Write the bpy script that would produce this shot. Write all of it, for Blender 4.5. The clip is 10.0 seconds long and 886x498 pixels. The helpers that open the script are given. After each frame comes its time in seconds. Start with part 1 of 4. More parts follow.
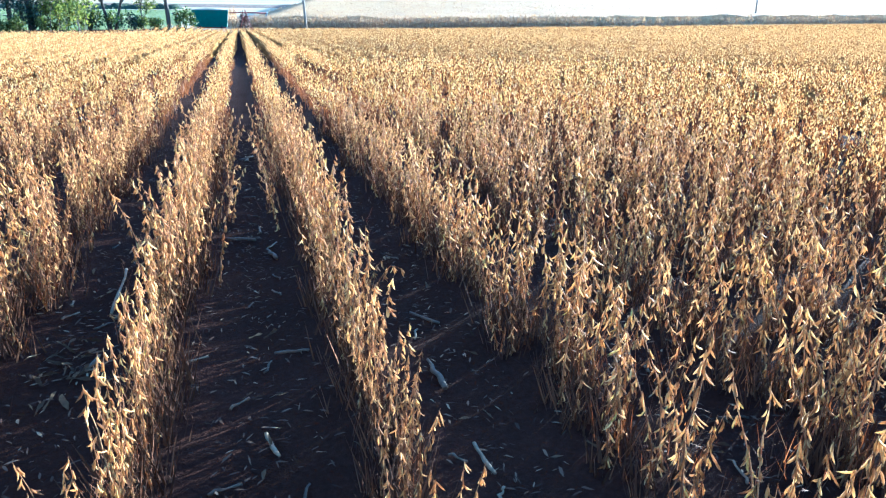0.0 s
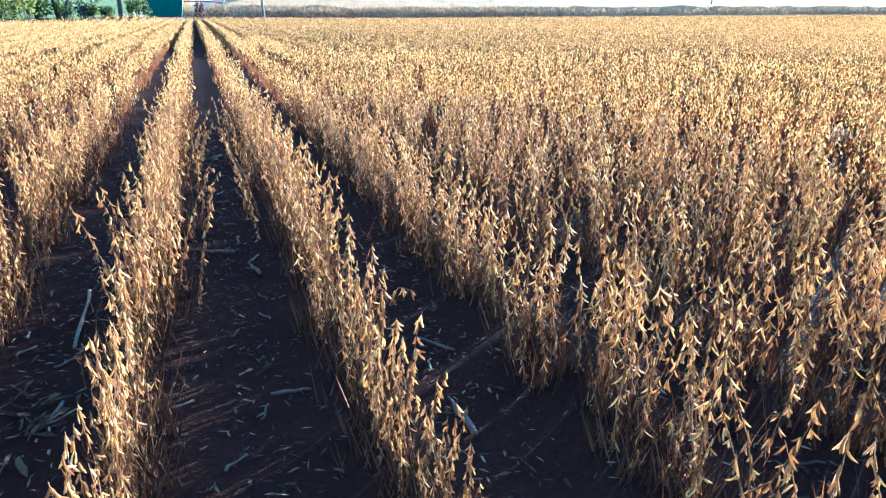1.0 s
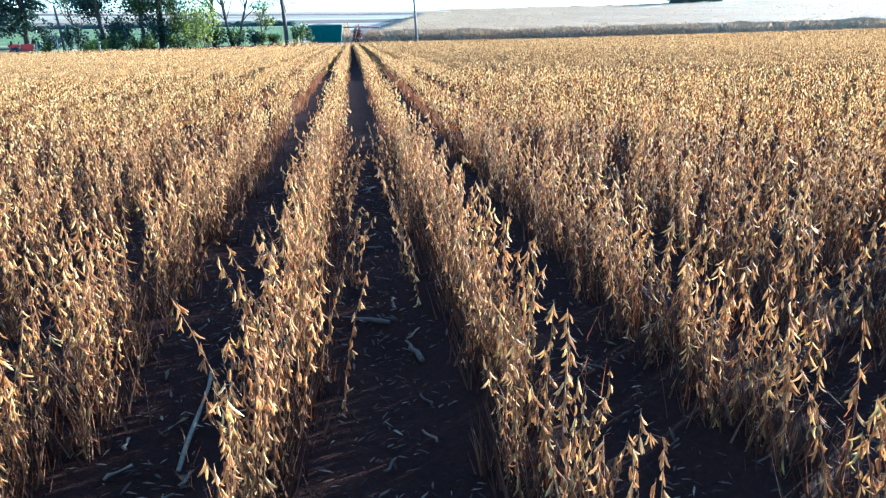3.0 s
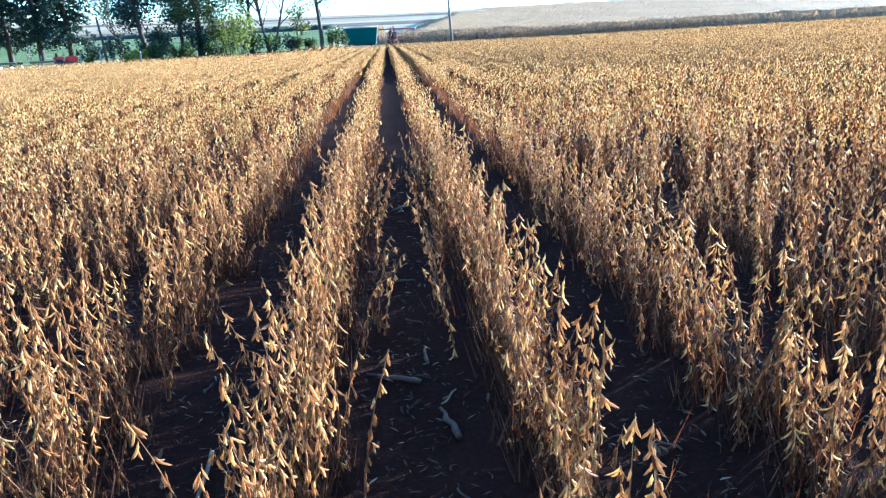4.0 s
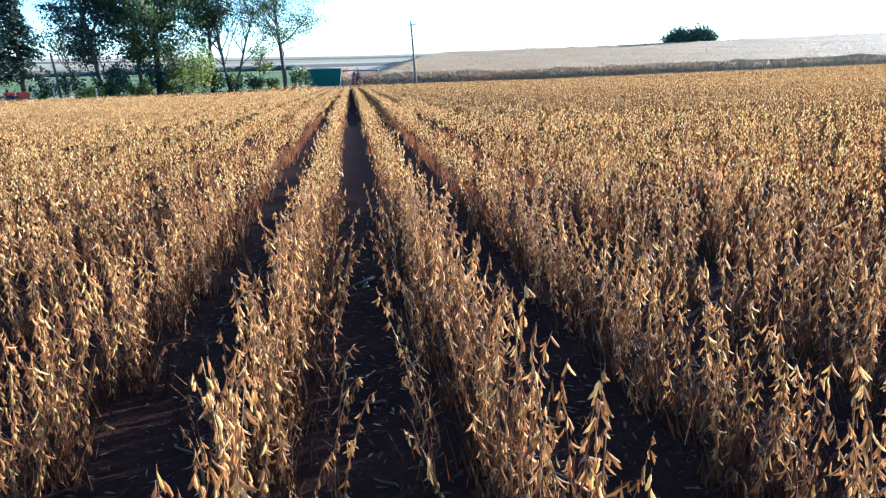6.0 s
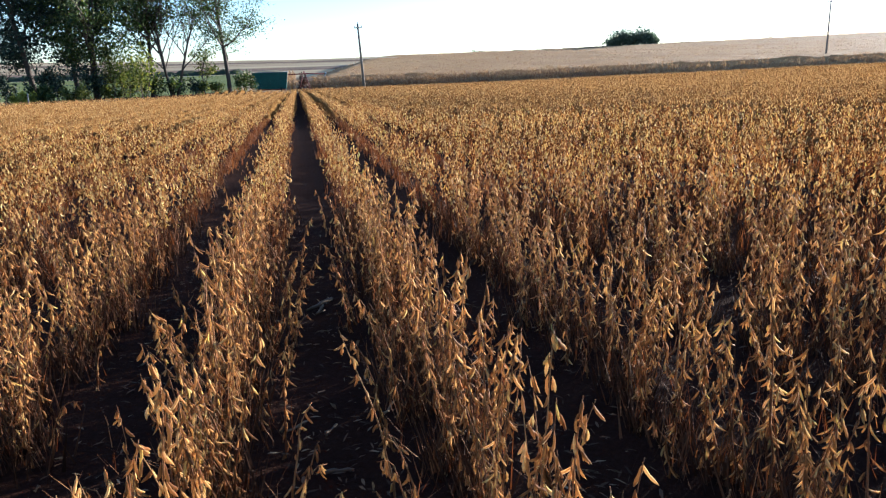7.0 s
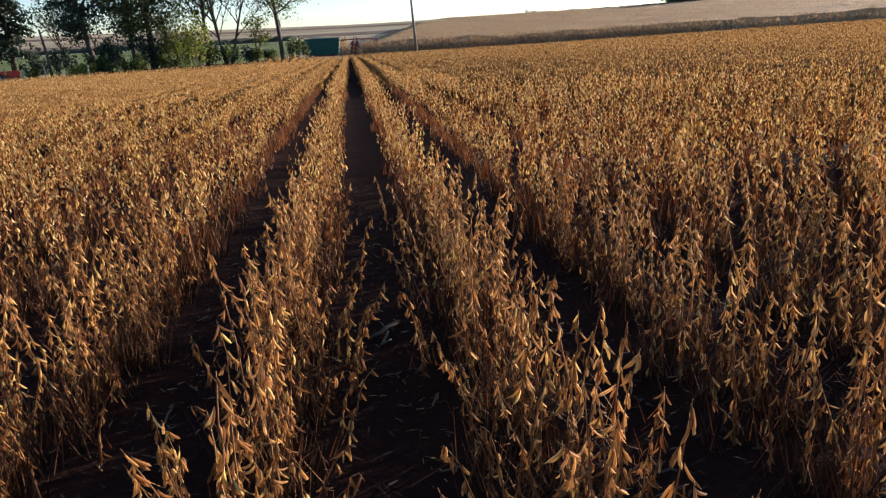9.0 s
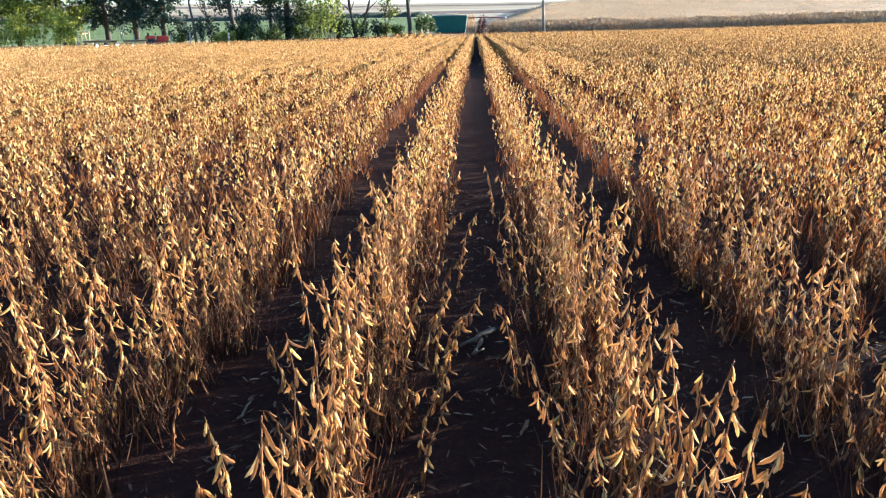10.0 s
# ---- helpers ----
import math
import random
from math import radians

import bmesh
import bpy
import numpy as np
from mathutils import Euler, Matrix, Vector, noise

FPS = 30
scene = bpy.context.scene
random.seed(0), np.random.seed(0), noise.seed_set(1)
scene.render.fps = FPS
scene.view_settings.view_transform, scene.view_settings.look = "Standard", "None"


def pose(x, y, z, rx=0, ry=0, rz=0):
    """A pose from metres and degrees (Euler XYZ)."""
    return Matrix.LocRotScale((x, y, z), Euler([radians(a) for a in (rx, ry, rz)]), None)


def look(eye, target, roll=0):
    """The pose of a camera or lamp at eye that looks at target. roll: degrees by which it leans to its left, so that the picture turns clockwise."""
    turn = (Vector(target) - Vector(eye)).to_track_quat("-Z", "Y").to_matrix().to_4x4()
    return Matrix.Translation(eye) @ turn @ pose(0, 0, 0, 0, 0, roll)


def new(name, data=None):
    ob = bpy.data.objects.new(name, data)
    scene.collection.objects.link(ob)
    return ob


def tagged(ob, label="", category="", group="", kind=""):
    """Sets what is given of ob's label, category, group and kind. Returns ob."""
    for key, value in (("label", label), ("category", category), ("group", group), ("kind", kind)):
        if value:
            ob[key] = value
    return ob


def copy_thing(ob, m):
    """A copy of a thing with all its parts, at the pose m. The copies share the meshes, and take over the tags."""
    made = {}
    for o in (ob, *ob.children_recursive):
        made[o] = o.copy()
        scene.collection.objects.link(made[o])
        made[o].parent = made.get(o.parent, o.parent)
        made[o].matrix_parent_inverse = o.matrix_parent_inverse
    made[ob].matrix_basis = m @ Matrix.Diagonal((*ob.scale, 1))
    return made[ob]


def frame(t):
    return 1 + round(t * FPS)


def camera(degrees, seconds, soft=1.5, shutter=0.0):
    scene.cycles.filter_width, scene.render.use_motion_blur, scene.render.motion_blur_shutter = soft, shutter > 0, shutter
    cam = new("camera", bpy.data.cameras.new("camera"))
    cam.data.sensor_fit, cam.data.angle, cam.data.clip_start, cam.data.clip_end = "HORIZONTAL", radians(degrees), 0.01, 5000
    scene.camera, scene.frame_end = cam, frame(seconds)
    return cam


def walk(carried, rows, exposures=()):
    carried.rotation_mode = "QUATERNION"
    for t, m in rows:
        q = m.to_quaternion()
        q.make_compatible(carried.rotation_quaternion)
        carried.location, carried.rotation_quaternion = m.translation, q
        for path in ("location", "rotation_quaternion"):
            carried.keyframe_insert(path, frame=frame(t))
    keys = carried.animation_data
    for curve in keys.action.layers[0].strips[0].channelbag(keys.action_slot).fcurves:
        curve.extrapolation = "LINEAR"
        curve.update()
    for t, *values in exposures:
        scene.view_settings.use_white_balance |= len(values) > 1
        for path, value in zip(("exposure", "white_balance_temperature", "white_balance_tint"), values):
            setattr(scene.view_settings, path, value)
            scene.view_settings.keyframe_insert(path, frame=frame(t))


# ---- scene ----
cam = camera(64.8, 10.0, soft=1.25, shutter=0.08)
PATH = [
    (0, (0.021, 3.197, 1.365), (0.535, 5.029, 0.747), 0.2),
    (0.2, (0.006, 3.262, 1.32), (0.531, 5.089, 0.696), 0.6),
    (0.5, (0.02, 3.407, 1.335), (0.486, 5.197, 0.573), 0.8),
    (0.7, (-0.025, 3.507, 1.31), (0.52, 5.297, 0.602), 0.9),
    (1, (-0.08, 3.643, 1.356), (0.534, 5.435, 0.714), 0.4),
    (1.2, (-0.118, 3.718, 1.347), (0.44, 5.533, 0.718), 0.3),
    (1.5, (-0.158, 3.829, 1.345), (0.169, 5.673, 0.642), -0.7),
    (1.7, (-0.143, 3.937, 1.337), (0.017, 5.807, 0.647), -0.9),
    (2, (-0.096, 4.111, 1.34), (-0.063, 6.012, 0.721), -0.8),
    (2.2, (-0.09, 4.202, 1.321), (-0.102, 6.1, 0.691), -1.9),
    (2.5, (-0.082, 4.377, 1.307), (0.013, 6.239, 0.582), -1.1),
    (2.7, (-0.094, 4.519, 1.279), (0.125, 6.403, 0.647), -0.6),
    (3.8, (-0.04, 5.118, 1.314), (0.164, 7.027, 0.755), -2.3),
    (4, (-0.027, 5.21, 1.324), (0.095, 7.118, 0.74), -2.8),
    (4.2, (-0.024, 5.295, 1.313), (0.058, 7.2, 0.711), -3.2),
    (4.5, (-0.048, 5.474, 1.307), (0.056, 7.39, 0.742), -3.5),
    (4.7, (-0.07, 5.606, 1.315), (-0.004, 7.518, 0.73), -2.1),
    (4.8, (-0.078, 5.655, 1.309), (0.046, 7.592, 0.825), -1.6),
    (5, (-0.092, 5.734, 1.32), (0.033, 7.656, 0.781), -2.5),
    (5.2, (-0.091, 5.812, 1.313), (0.083, 7.721, 0.744), -1.6),
    (5.5, (-0.062, 5.973, 1.304), (0.068, 7.91, 0.823), -2.2),
    (5.7, (-0.039, 6.101, 1.308), (0.126, 8.034, 0.824), -1.8),
    (6.8, (-0.015, 6.841, 1.207), (0.335, 8.757, 0.752), -3.0),
    (7, (-0.035, 6.922, 1.216), (0.337, 8.829, 0.742), -2.1),
    (7.2, (-0.062, 6.986, 1.22), (0.354, 8.892, 0.78), -1.3),
    (7.5, (-0.054, 7.078, 1.22), (0.324, 8.994, 0.789), -2.4),
    (7.7, (-0.04, 7.165, 1.21), (0.303, 9.085, 0.769), -2.0),
    (8, (0.018, 7.341, 1.209), (0.325, 9.269, 0.774), -3.1),
    (8.2, (0.019, 7.423, 1.212), (0.253, 9.361, 0.778), -3.2),
    (8.5, (0.005, 7.555, 1.222), (0.129, 9.498, 0.762), -3.8),
    (8.7, (-0.021, 7.639, 1.219), (0.106, 9.591, 0.802), -3.1),
    (8.8, (-0.036, 7.694, 1.223), (0.117, 9.626, 0.727), -3.7),
    (9, (-0.054, 7.795, 1.233), (0.162, 9.702, 0.67), -3.4),
    (9.2, (-0.082, 7.854, 1.253), (0.17, 9.737, 0.629), -2.6),
    (9.5, (-0.088, 7.94, 1.258), (0.02, 9.835, 0.628), -1.8),
    (9.7, (-0.072, 7.987, 1.263), (-0.132, 9.888, 0.643), -1.4),
    (10, (-0.011, 8.039, 1.256), (-0.108, 9.943, 0.653), -1.2),
]
# seconds, stops, kelvin, tint
EXPOSURES = [(0, 3.56, 3980, 4), (1.5, 3.5, 4020, 4), (2.7, 3.22, 3990, 5), (5.7, 2.88, 4140, 9), (6.8, 2.18, 4850, 16), (9.0, 1.66, 5450, 22), (9.6, 2.76, 4880, 13), (10, 2.92, 4850, 13)]
walk(cam, [(t, look(eye, target, roll)) for t, eye, target, roll in PATH], EXPOSURES)

# ---- world and sun ----
SUN_RIGHT, SUN_UP = radians(57), radians(8.8)      # angle to the right of the rows, height over the horizon
world = bpy.data.worlds.new("world")
scene.world = world
world.use_nodes = True
wn = world.node_tree
sky = wn.nodes.new("ShaderNodeTexSky")
sky.sky_type, sky.sun_disc = "NISHITA", False
sky.sun_elevation, sky.sun_rotation = SUN_UP, SUN_RIGHT
sky.air_density, sky.dust_density, sky.ozone_density = 1.0, 0.3, 2.0
wn.links.new(sky.outputs[0], wn.nodes["Background"].inputs[0])
wn.nodes["Background"].inputs[1].default_value = 0.08
sun = new("sun", bpy.data.lights.new("sun", "SUN"))
sun.data.energy, sun.data.angle, sun.data.color = 5.0, radians(0.6), (1.0, 0.84, 0.58)
sun_way = Vector((math.sin(SUN_RIGHT) * math.cos(SUN_UP), math.cos(SUN_RIGHT) * math.cos(SUN_UP), math.sin(SUN_UP)))
sun.matrix_world = look(sun_way * 50, (0, 0, 0))


# ---- materials ----
def ramp(nt, source, stops):
    node = nt.nodes.new("ShaderNodeValToRGB")
    while len(node.color_ramp.elements) < len(stops):
        node.color_ramp.elements.new(0.5)
    for e, (at, c) in zip(node.color_ramp.elements, stops):
        e.position, e.color = at, (*c, 1)
    nt.links.new(source, node.inputs[0])
    return node.outputs[0]


def noise_tex(nt, scale, detail=4.0, rough=0.55, stretch=None, world_space=False):
    co = nt.nodes.new("ShaderNodeNewGeometry").outputs["Position"] if world_space else nt.nodes.new("ShaderNodeTexCoord").outputs["Object"]
    if stretch:
        mp = nt.nodes.new("ShaderNodeMapping")
        mp.inputs["Scale"].default_value = stretch
        nt.links.new(co, mp.inputs[0])
        co = mp.outputs[0]
    n = nt.nodes.new("ShaderNodeTexNoise")
    n.inputs["Scale"].default_value, n.inputs["Detail"].default_value, n.inputs["Roughness"].default_value = scale, detail, rough
    nt.links.new(co, n.inputs["Vector"])
    return n.outputs["Fac"]


def mixed(nt, fac, a, b, mode="MIX"):
    m = nt.nodes.new("ShaderNodeMix")
    m.data_type, m.blend_type = "RGBA", mode
    for sock, v in ((m.inputs[0], fac), (m.inputs[6], a), (m.inputs[7], b)):
        if isinstance(v, bpy.types.NodeSocket):
            nt.links.new(v, sock)
        elif isinstance(v, tuple):
            sock.default_value = (*v, 1)
        else:
            sock.default_value = v
    return m.outputs[2]


def surface(name, rough=0.7, metal=0.0, spec=0.3, thin=0.0):
    """A material with a principled surface and, where thin, light coming through. Returns material, tree, principled, translucent."""
    mat = bpy.data.materials.new(name)
    mat.use_nodes = True
    nt = mat.node_tree
    p = nt.nodes["Principled BSDF"]
    p.inputs["Roughness"].default_value, p.inputs["Metallic"].default_value = rough, metal
    p.inputs["Specular IOR Level"].default_value = spec
    tr = None
    if thin:
        tr = nt.nodes.new("ShaderNodeBsdfTranslucent")
        mx = nt.nodes.new("ShaderNodeMixShader")
        mx.inputs[0].default_value = thin
        nt.links.new(p.outputs[0], mx.inputs[1])
        nt.links.new(tr.outputs[0], mx.inputs[2])
        nt.links.new(mx.outputs[0], nt.nodes["Material Output"].inputs[0])
    return mat, nt, p, tr


def coloured(parts, colour, through_tint=(1.0, 0.58, 0.24), hollow=False):
    mat, nt, p, tr = parts
    nt.links.new(colour, p.inputs["Base Color"])
    if tr and hollow:
        # light passes two walls of a closed pod, so each lets more of it by
        nt.links.new(mixed(nt, 0.52, colour, through_tint), tr.inputs["Color"])
    elif tr:
        # what comes through a dry husk is redder than what it throws back
        nt.links.new(mixed(nt, 1.0, colour, through_tint, "MULTIPLY"), tr.inputs["Color"])
    return mat


def bumped(parts, height, strength=0.4, distance=0.01):
    mat, nt, p, tr = parts
    b = nt.nodes.new("ShaderNodeBump")
    b.inputs["Strength"].default_value, b.inputs["Distance"].default_value = strength, distance
    nt.links.new(height, b.inputs["Height"])
    nt.links.new(b.outputs[0], p.inputs["Normal"])


def varied(name, stops, island=True, rough=0.7, thin=0.0, spec=0.3, grain=0.0, grain_scale=80.0, bump=0.0, green=None, patchy=False, fuzz=0.2, hollow=False):
    """Colours that differ from piece to piece, with a finer grain over them."""
    parts = surface(name, rough, 0, spec, thin)
    nt = parts[1]
    rnd = nt.nodes.new("ShaderNodeNewGeometry").outputs["Random Per Island"] if island else nt.nodes.new("ShaderNodeObjectInfo").outputs["Random"]
    col = ramp(nt, rnd, stops)
    if grain:
        f = noise_tex(nt, grain_scale, 3)
        col = mixed(nt, grain, col, ramp(nt, f, [(0.3, (0.25, 0.25, 0.25)), (0.7, (1, 1, 1))]), "MULTIPLY")
        if bump:
            bumped(parts, f, bump, 0.002)
    if patchy:
        # some plants ripen paler or greener, others go rusty
        f = noise_tex(nt, 2.2, 3, 0.6, None, True)
        col = mixed(nt, 1.0, col, ramp(nt, f, [(0.3, (1.0, 0.81, 0.66)), (0.5, (0.98, 0.915, 0.86)), (0.68, (1.0, 1.02, 0.86))]), "MULTIPLY")
    if thin:
        parts[2].inputs["Sheen Weight"].default_value = fuzz
        parts[2].inputs["Sheen Tint"].default_value = (1.0, 0.80, 0.50, 1)
        parts[2].inputs["Sheen Roughness"].default_value = 0.3
    return coloured(parts, col, green if green else (1.0, 0.58, 0.24), hollow)


POD = [(0.0, (0.06, 0.018, 0.007)), (0.28, (0.20, 0.070, 0.019)), (0.50, (0.43, 0.205, 0.060)), (0.70, (0.70, 0.435, 0.140)), (0.92, (0.88, 0.68, 0.29)), (1.0, (0.70, 0.56, 0.12))]
STEM = [(0.0, (0.13, 0.048, 0.014)), (0.6, (0.25, 0.11, 0.033)), (1.0, (0.38, 0.20, 0.07))]
pod_mat = varied("pod", POD, False, 0.6, 0.5, 0.1, 0.3, 140.0, 0.3, green=(1.0, 0.71, 0.38), patchy=True, fuzz=0.3, hollow=True)
stem_mat = varied("stem", STEM, False, 0.75, 0.0, 0.25, 0.5, 90.0, 0.3)
pods_mat = varied("pods", POD, True, 0.6, 0.5, 0.1, 0.3, 140.0, 0.3, green=(1.0, 0.71, 0.38), patchy=True, fuzz=0.3, hollow=True)
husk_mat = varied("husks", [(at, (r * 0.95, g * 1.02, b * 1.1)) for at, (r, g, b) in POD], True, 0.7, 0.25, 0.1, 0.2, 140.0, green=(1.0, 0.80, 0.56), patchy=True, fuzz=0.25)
stems_mat = varied("stems", STEM, True, 0.75, 0.25)
far_pods_mat = varied("far_pods", [(0.0, (0.16, 0.074, 0.028)), (0.4, (0.38, 0.215, 0.080)), (1.0, (0.62, 0.43, 0.18))], True, 0.8, 0.30, 0.05, green=(1.0, 0.80, 0.52), fuzz=0.1)
straw_mat = varied("straw", [(0.0, (0.028, 0.017, 0.011)), (0.5, (0.075, 0.046, 0.027)), (0.85, (0.14, 0.088, 0.050)), (1.0, (0.27, 0.19, 0.105))], True, 0.95, 0, 0.05)
shred_mat = varied("corn_shreds", [(0.0, (0.035, 0.020, 0.0096)), (0.6, (0.075, 0.046, 0.0224)), (1.0, (0.19, 0.125, 0.06))], True, 0.9, 0.15, 0.05, 0.5, 40.0)
sun_block_mat = varied("dead_stalks", [(0.0, (0.035, 0.016, 0.008)), (0.6, (0.085, 0.038, 0.017)), (1.0, (0.15, 0.07, 0.03))], True, 0.9, 0, 0.1)
stalk_mat = varied("corn_stalk", [(0.0, (0.07, 0.043, 0.0216)), (0.6, (0.13, 0.087, 0.0448)), (1.0, (0.26, 0.185, 0.096))], False, 0.75, 0, 0.3, 0.55, 60.0, 0.4)


def ridge_material():
    parts = surface("dry_canopy", 1.0, 0, 0.0, 0.2)
    nt = parts[1]
    fine = noise_tex(nt, 26, 5, 0.7, (1, 0.6, 1))
    broad = noise_tex(nt, 0.16, 3)
    col = mixed(nt, 0.25, ramp(nt, fine, [(0.35, (0.065, 0.028, 0.009)), (0.5, (0.21, 0.105, 0.030)), (0.68, (0.40, 0.225, 0.070))]),
                ramp(nt, broad, [(0.35, (0.26, 0.135, 0.040)), (0.65, (0.37, 0.21, 0.068))]))
    bumped(parts, fine, 0.9, 0.08)
    return coloured(parts, col)


def ground_material():
    parts = surface("soil", 1.0, 0, 0.02)
    nt = parts[1]
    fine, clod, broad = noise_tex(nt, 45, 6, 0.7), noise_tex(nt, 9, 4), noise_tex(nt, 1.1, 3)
    # furrow shade put into the soil colour: near black, so leaking sun hardly shows
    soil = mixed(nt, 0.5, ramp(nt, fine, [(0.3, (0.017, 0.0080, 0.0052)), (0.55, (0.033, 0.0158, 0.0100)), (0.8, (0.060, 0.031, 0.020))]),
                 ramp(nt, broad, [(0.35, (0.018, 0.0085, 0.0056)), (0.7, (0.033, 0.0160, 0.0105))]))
    bumped(parts, mixed(nt, 0.3, fine, clod), 1.0, 0.02)
    # past the field the sheet lies under dry grass and stubble
    sep = nt.nodes.new("ShaderNodeSeparateXYZ")
    nt.links.new(nt.nodes.new("ShaderNodeTexCoord").outputs["Object"], sep.inputs[0])
    past = nt.nodes.new("ShaderNodeMath")
    past.operation = "GREATER_THAN"
    past.inputs[1].default_value = 112.0
    nt.links.new(sep.outputs[1], past.inputs[0])
    stubble = ramp(nt, noise_tex(nt, 0.03, 5, 0.6, (0.4, 1.6, 1)), [(0.35, (0.24, 0.17, 0.10)), (0.5, (0.40, 0.31, 0.18)), (0.7, (0.50, 0.40, 0.24))])
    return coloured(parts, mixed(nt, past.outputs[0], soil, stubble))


def plain(name, c, rough=0.6, metal=0.0, wear=0.35, scale=6.0):
    parts = surface(name, rough, metal, 0.4)
    f = noise_tex(parts[1], scale, 5, 0.65)
    bumped(parts, f, 0.15, 0.01)
    return coloured(parts, mixed(parts[1], wear, c, ramp(parts[1], f, [(0.3, tuple(v * 0.45 for v in c)), (0.75, tuple(min(1, v * 1.25) for v in c))])))


ridge_mat, ground_mat = ridge_material(), ground_material()
GREENS = [(0.0, (0.020, 0.040, 0.014)), (0.5, (0.045, 0.078, 0.022)), (0.85, (0.085, 0.115, 0.030)), (1.0, (0.15, 0.15, 0.035))]
LIME = [(0.0, (0.15, 0.19, 0.03)), (0.5, (0.34, 0.36, 0.065)), (1.0, (0.50, 0.45, 0.10))]
DARKG = [(0.0, (0.014, 0.028, 0.022)), (0.6, (0.028, 0.052, 0.036)), (1.0, (0.055, 0.082, 0.042))]
OLIVE = [(0.0, (0.05, 0.075, 0.016)), (0.6, (0.11, 0.135, 0.030)), (1.0, (0.22, 0.21, 0.05))]
RUST = [(0.0, (0.05, 0.028, 0.028)), (1.0, (0.13, 0.075, 0.06))]
leaf_mat = varied("leaves", GREENS, True, 0.6, 0.35, green=(1.0, 1.0, 0.5))
olive_mat = varied("olive_leaves", OLIVE, True, 0.6, 0.4, green=(1.0, 1.0, 0.5))
fresh_mat = varied("fresh_leaves", [(0.0, (0.06, 0.09, 0.018)), (0.6, (0.14, 0.17, 0.035)), (1.0, (0.27, 0.26, 0.06))], True, 0.6, 0.45, green=(1.0, 1.0, 0.5))
lime_mat = varied("lime_leaves", LIME, True, 0.6, 0.55, green=(1.0, 1.0, 0.5))
# leaves on the crest: distance haze put into a lighter, bluer green
hazed_grove_mat = varied("hazed_grove_leaves", [(0.0, (0.05, 0.085, 0.06)), (1.0, (0.12, 0.15, 0.10))], True, 0.7, 0.35, green=(0.9, 1.0, 0.8))
needle_mat = varied("needles", DARKG, True, 0.7, 0.1, green=(1.0, 1.0, 0.6))
rust_mat = varied("rust_leaves", RUST, True, 0.7, 0.2)
bark_mat = plain("bark", (0.085, 0.065, 0.05), 0.95, 0, 0.7, 5.0)
pole_mat = plain("pole_wood", (0.26, 0.21, 0.16), 0.9, 0, 0.6, 3.0)
post_mat = plain("post_wood", (0.32, 0.28, 0.23), 0.9, 0, 0.6, 7.0)
green_paint = plain("green_paint", (0.014, 0.10, 0.078), 0.55, 0, 0.4, 2.0)
red_paint = plain("red_paint", (0.55, 0.035, 0.02), 0.45, 0, 0.3, 5.0)
dull_red = plain("dull_red_paint", (0.24, 0.055, 0.04), 0.7, 0, 0.5, 5.0)
grey_metal = plain("grey_metal", (0.42, 0.42, 0.42), 0.45, 0.6, 0.4, 5.0)
rubber = plain("rubber", (0.025, 0.025, 0.027), 0.9, 0, 0.3, 9.0)
grain_mat = plain("shelled_grain", (0.50, 0.37, 0.17), 0.9, 0, 0.4, 30.0)
wood_mat = plain("board_wood", (0.42, 0.32, 0.18), 0.85, 0, 0.5, 8.0)
corn_mat = varied("dry_corn", [(0.0, (0.22, 0.13, 0.075)), (0.5, (0.38, 0.25, 0.14)), (1.0, (0.55, 0.40, 0.23))], True, 0.8, 0.3, 0.1, green=(1.0, 0.82, 0.55), fuzz=0.05)
glass_mat = plain("insulator_glass", (0.25, 0.28, 0.27), 0.15, 0, 0.1, 5.0)


def field_material(name, stops, scale=0.05, stretch=(1, 0.25, 1)):
    parts = surface(name, 0.9, 0, 0.1, 0.1)
    nt = parts[1]
    broad, fine = noise_tex(nt, scale, 5, 0.6, stretch), noise_tex(nt, 1.6, 4, 0.7)
    bumped(parts, fine, 0.8, 0.4)
    return coloured(parts, mixed(nt, 0.45, ramp(nt, broad, stops), ramp(nt, fine, [(0.35, stops[0][1]), (0.7, stops[-1][1])])))


corn_field_mat = field_material("corn_canopy", [(0.3, (0.29, 0.17, 0.072)), (0.5, (0.37, 0.23, 0.10)), (0.7, (0.43, 0.285, 0.128))])
meadow_mat = field_material("meadow", [(0.3, (0.10, 0.13, 0.03)), (0.7, (0.20, 0.22, 0.07))], 0.2)
lit_grass_mat = field_material("dry_grass", [(0.3, (0.26, 0.22, 0.09)), (0.7, (0.50, 0.41, 0.20))], 0.3)
hedge_mat = field_material("hedge", [(0.3, (0.02, 0.03, 0.018)), (0.7, (0.06, 0.07, 0.035))], 0.3)
plough_mat = field_material("brown_field", [(0.3, (0.13, 0.085, 0.055)), (0.7, (0.24, 0.17, 0.11))], 0.06)


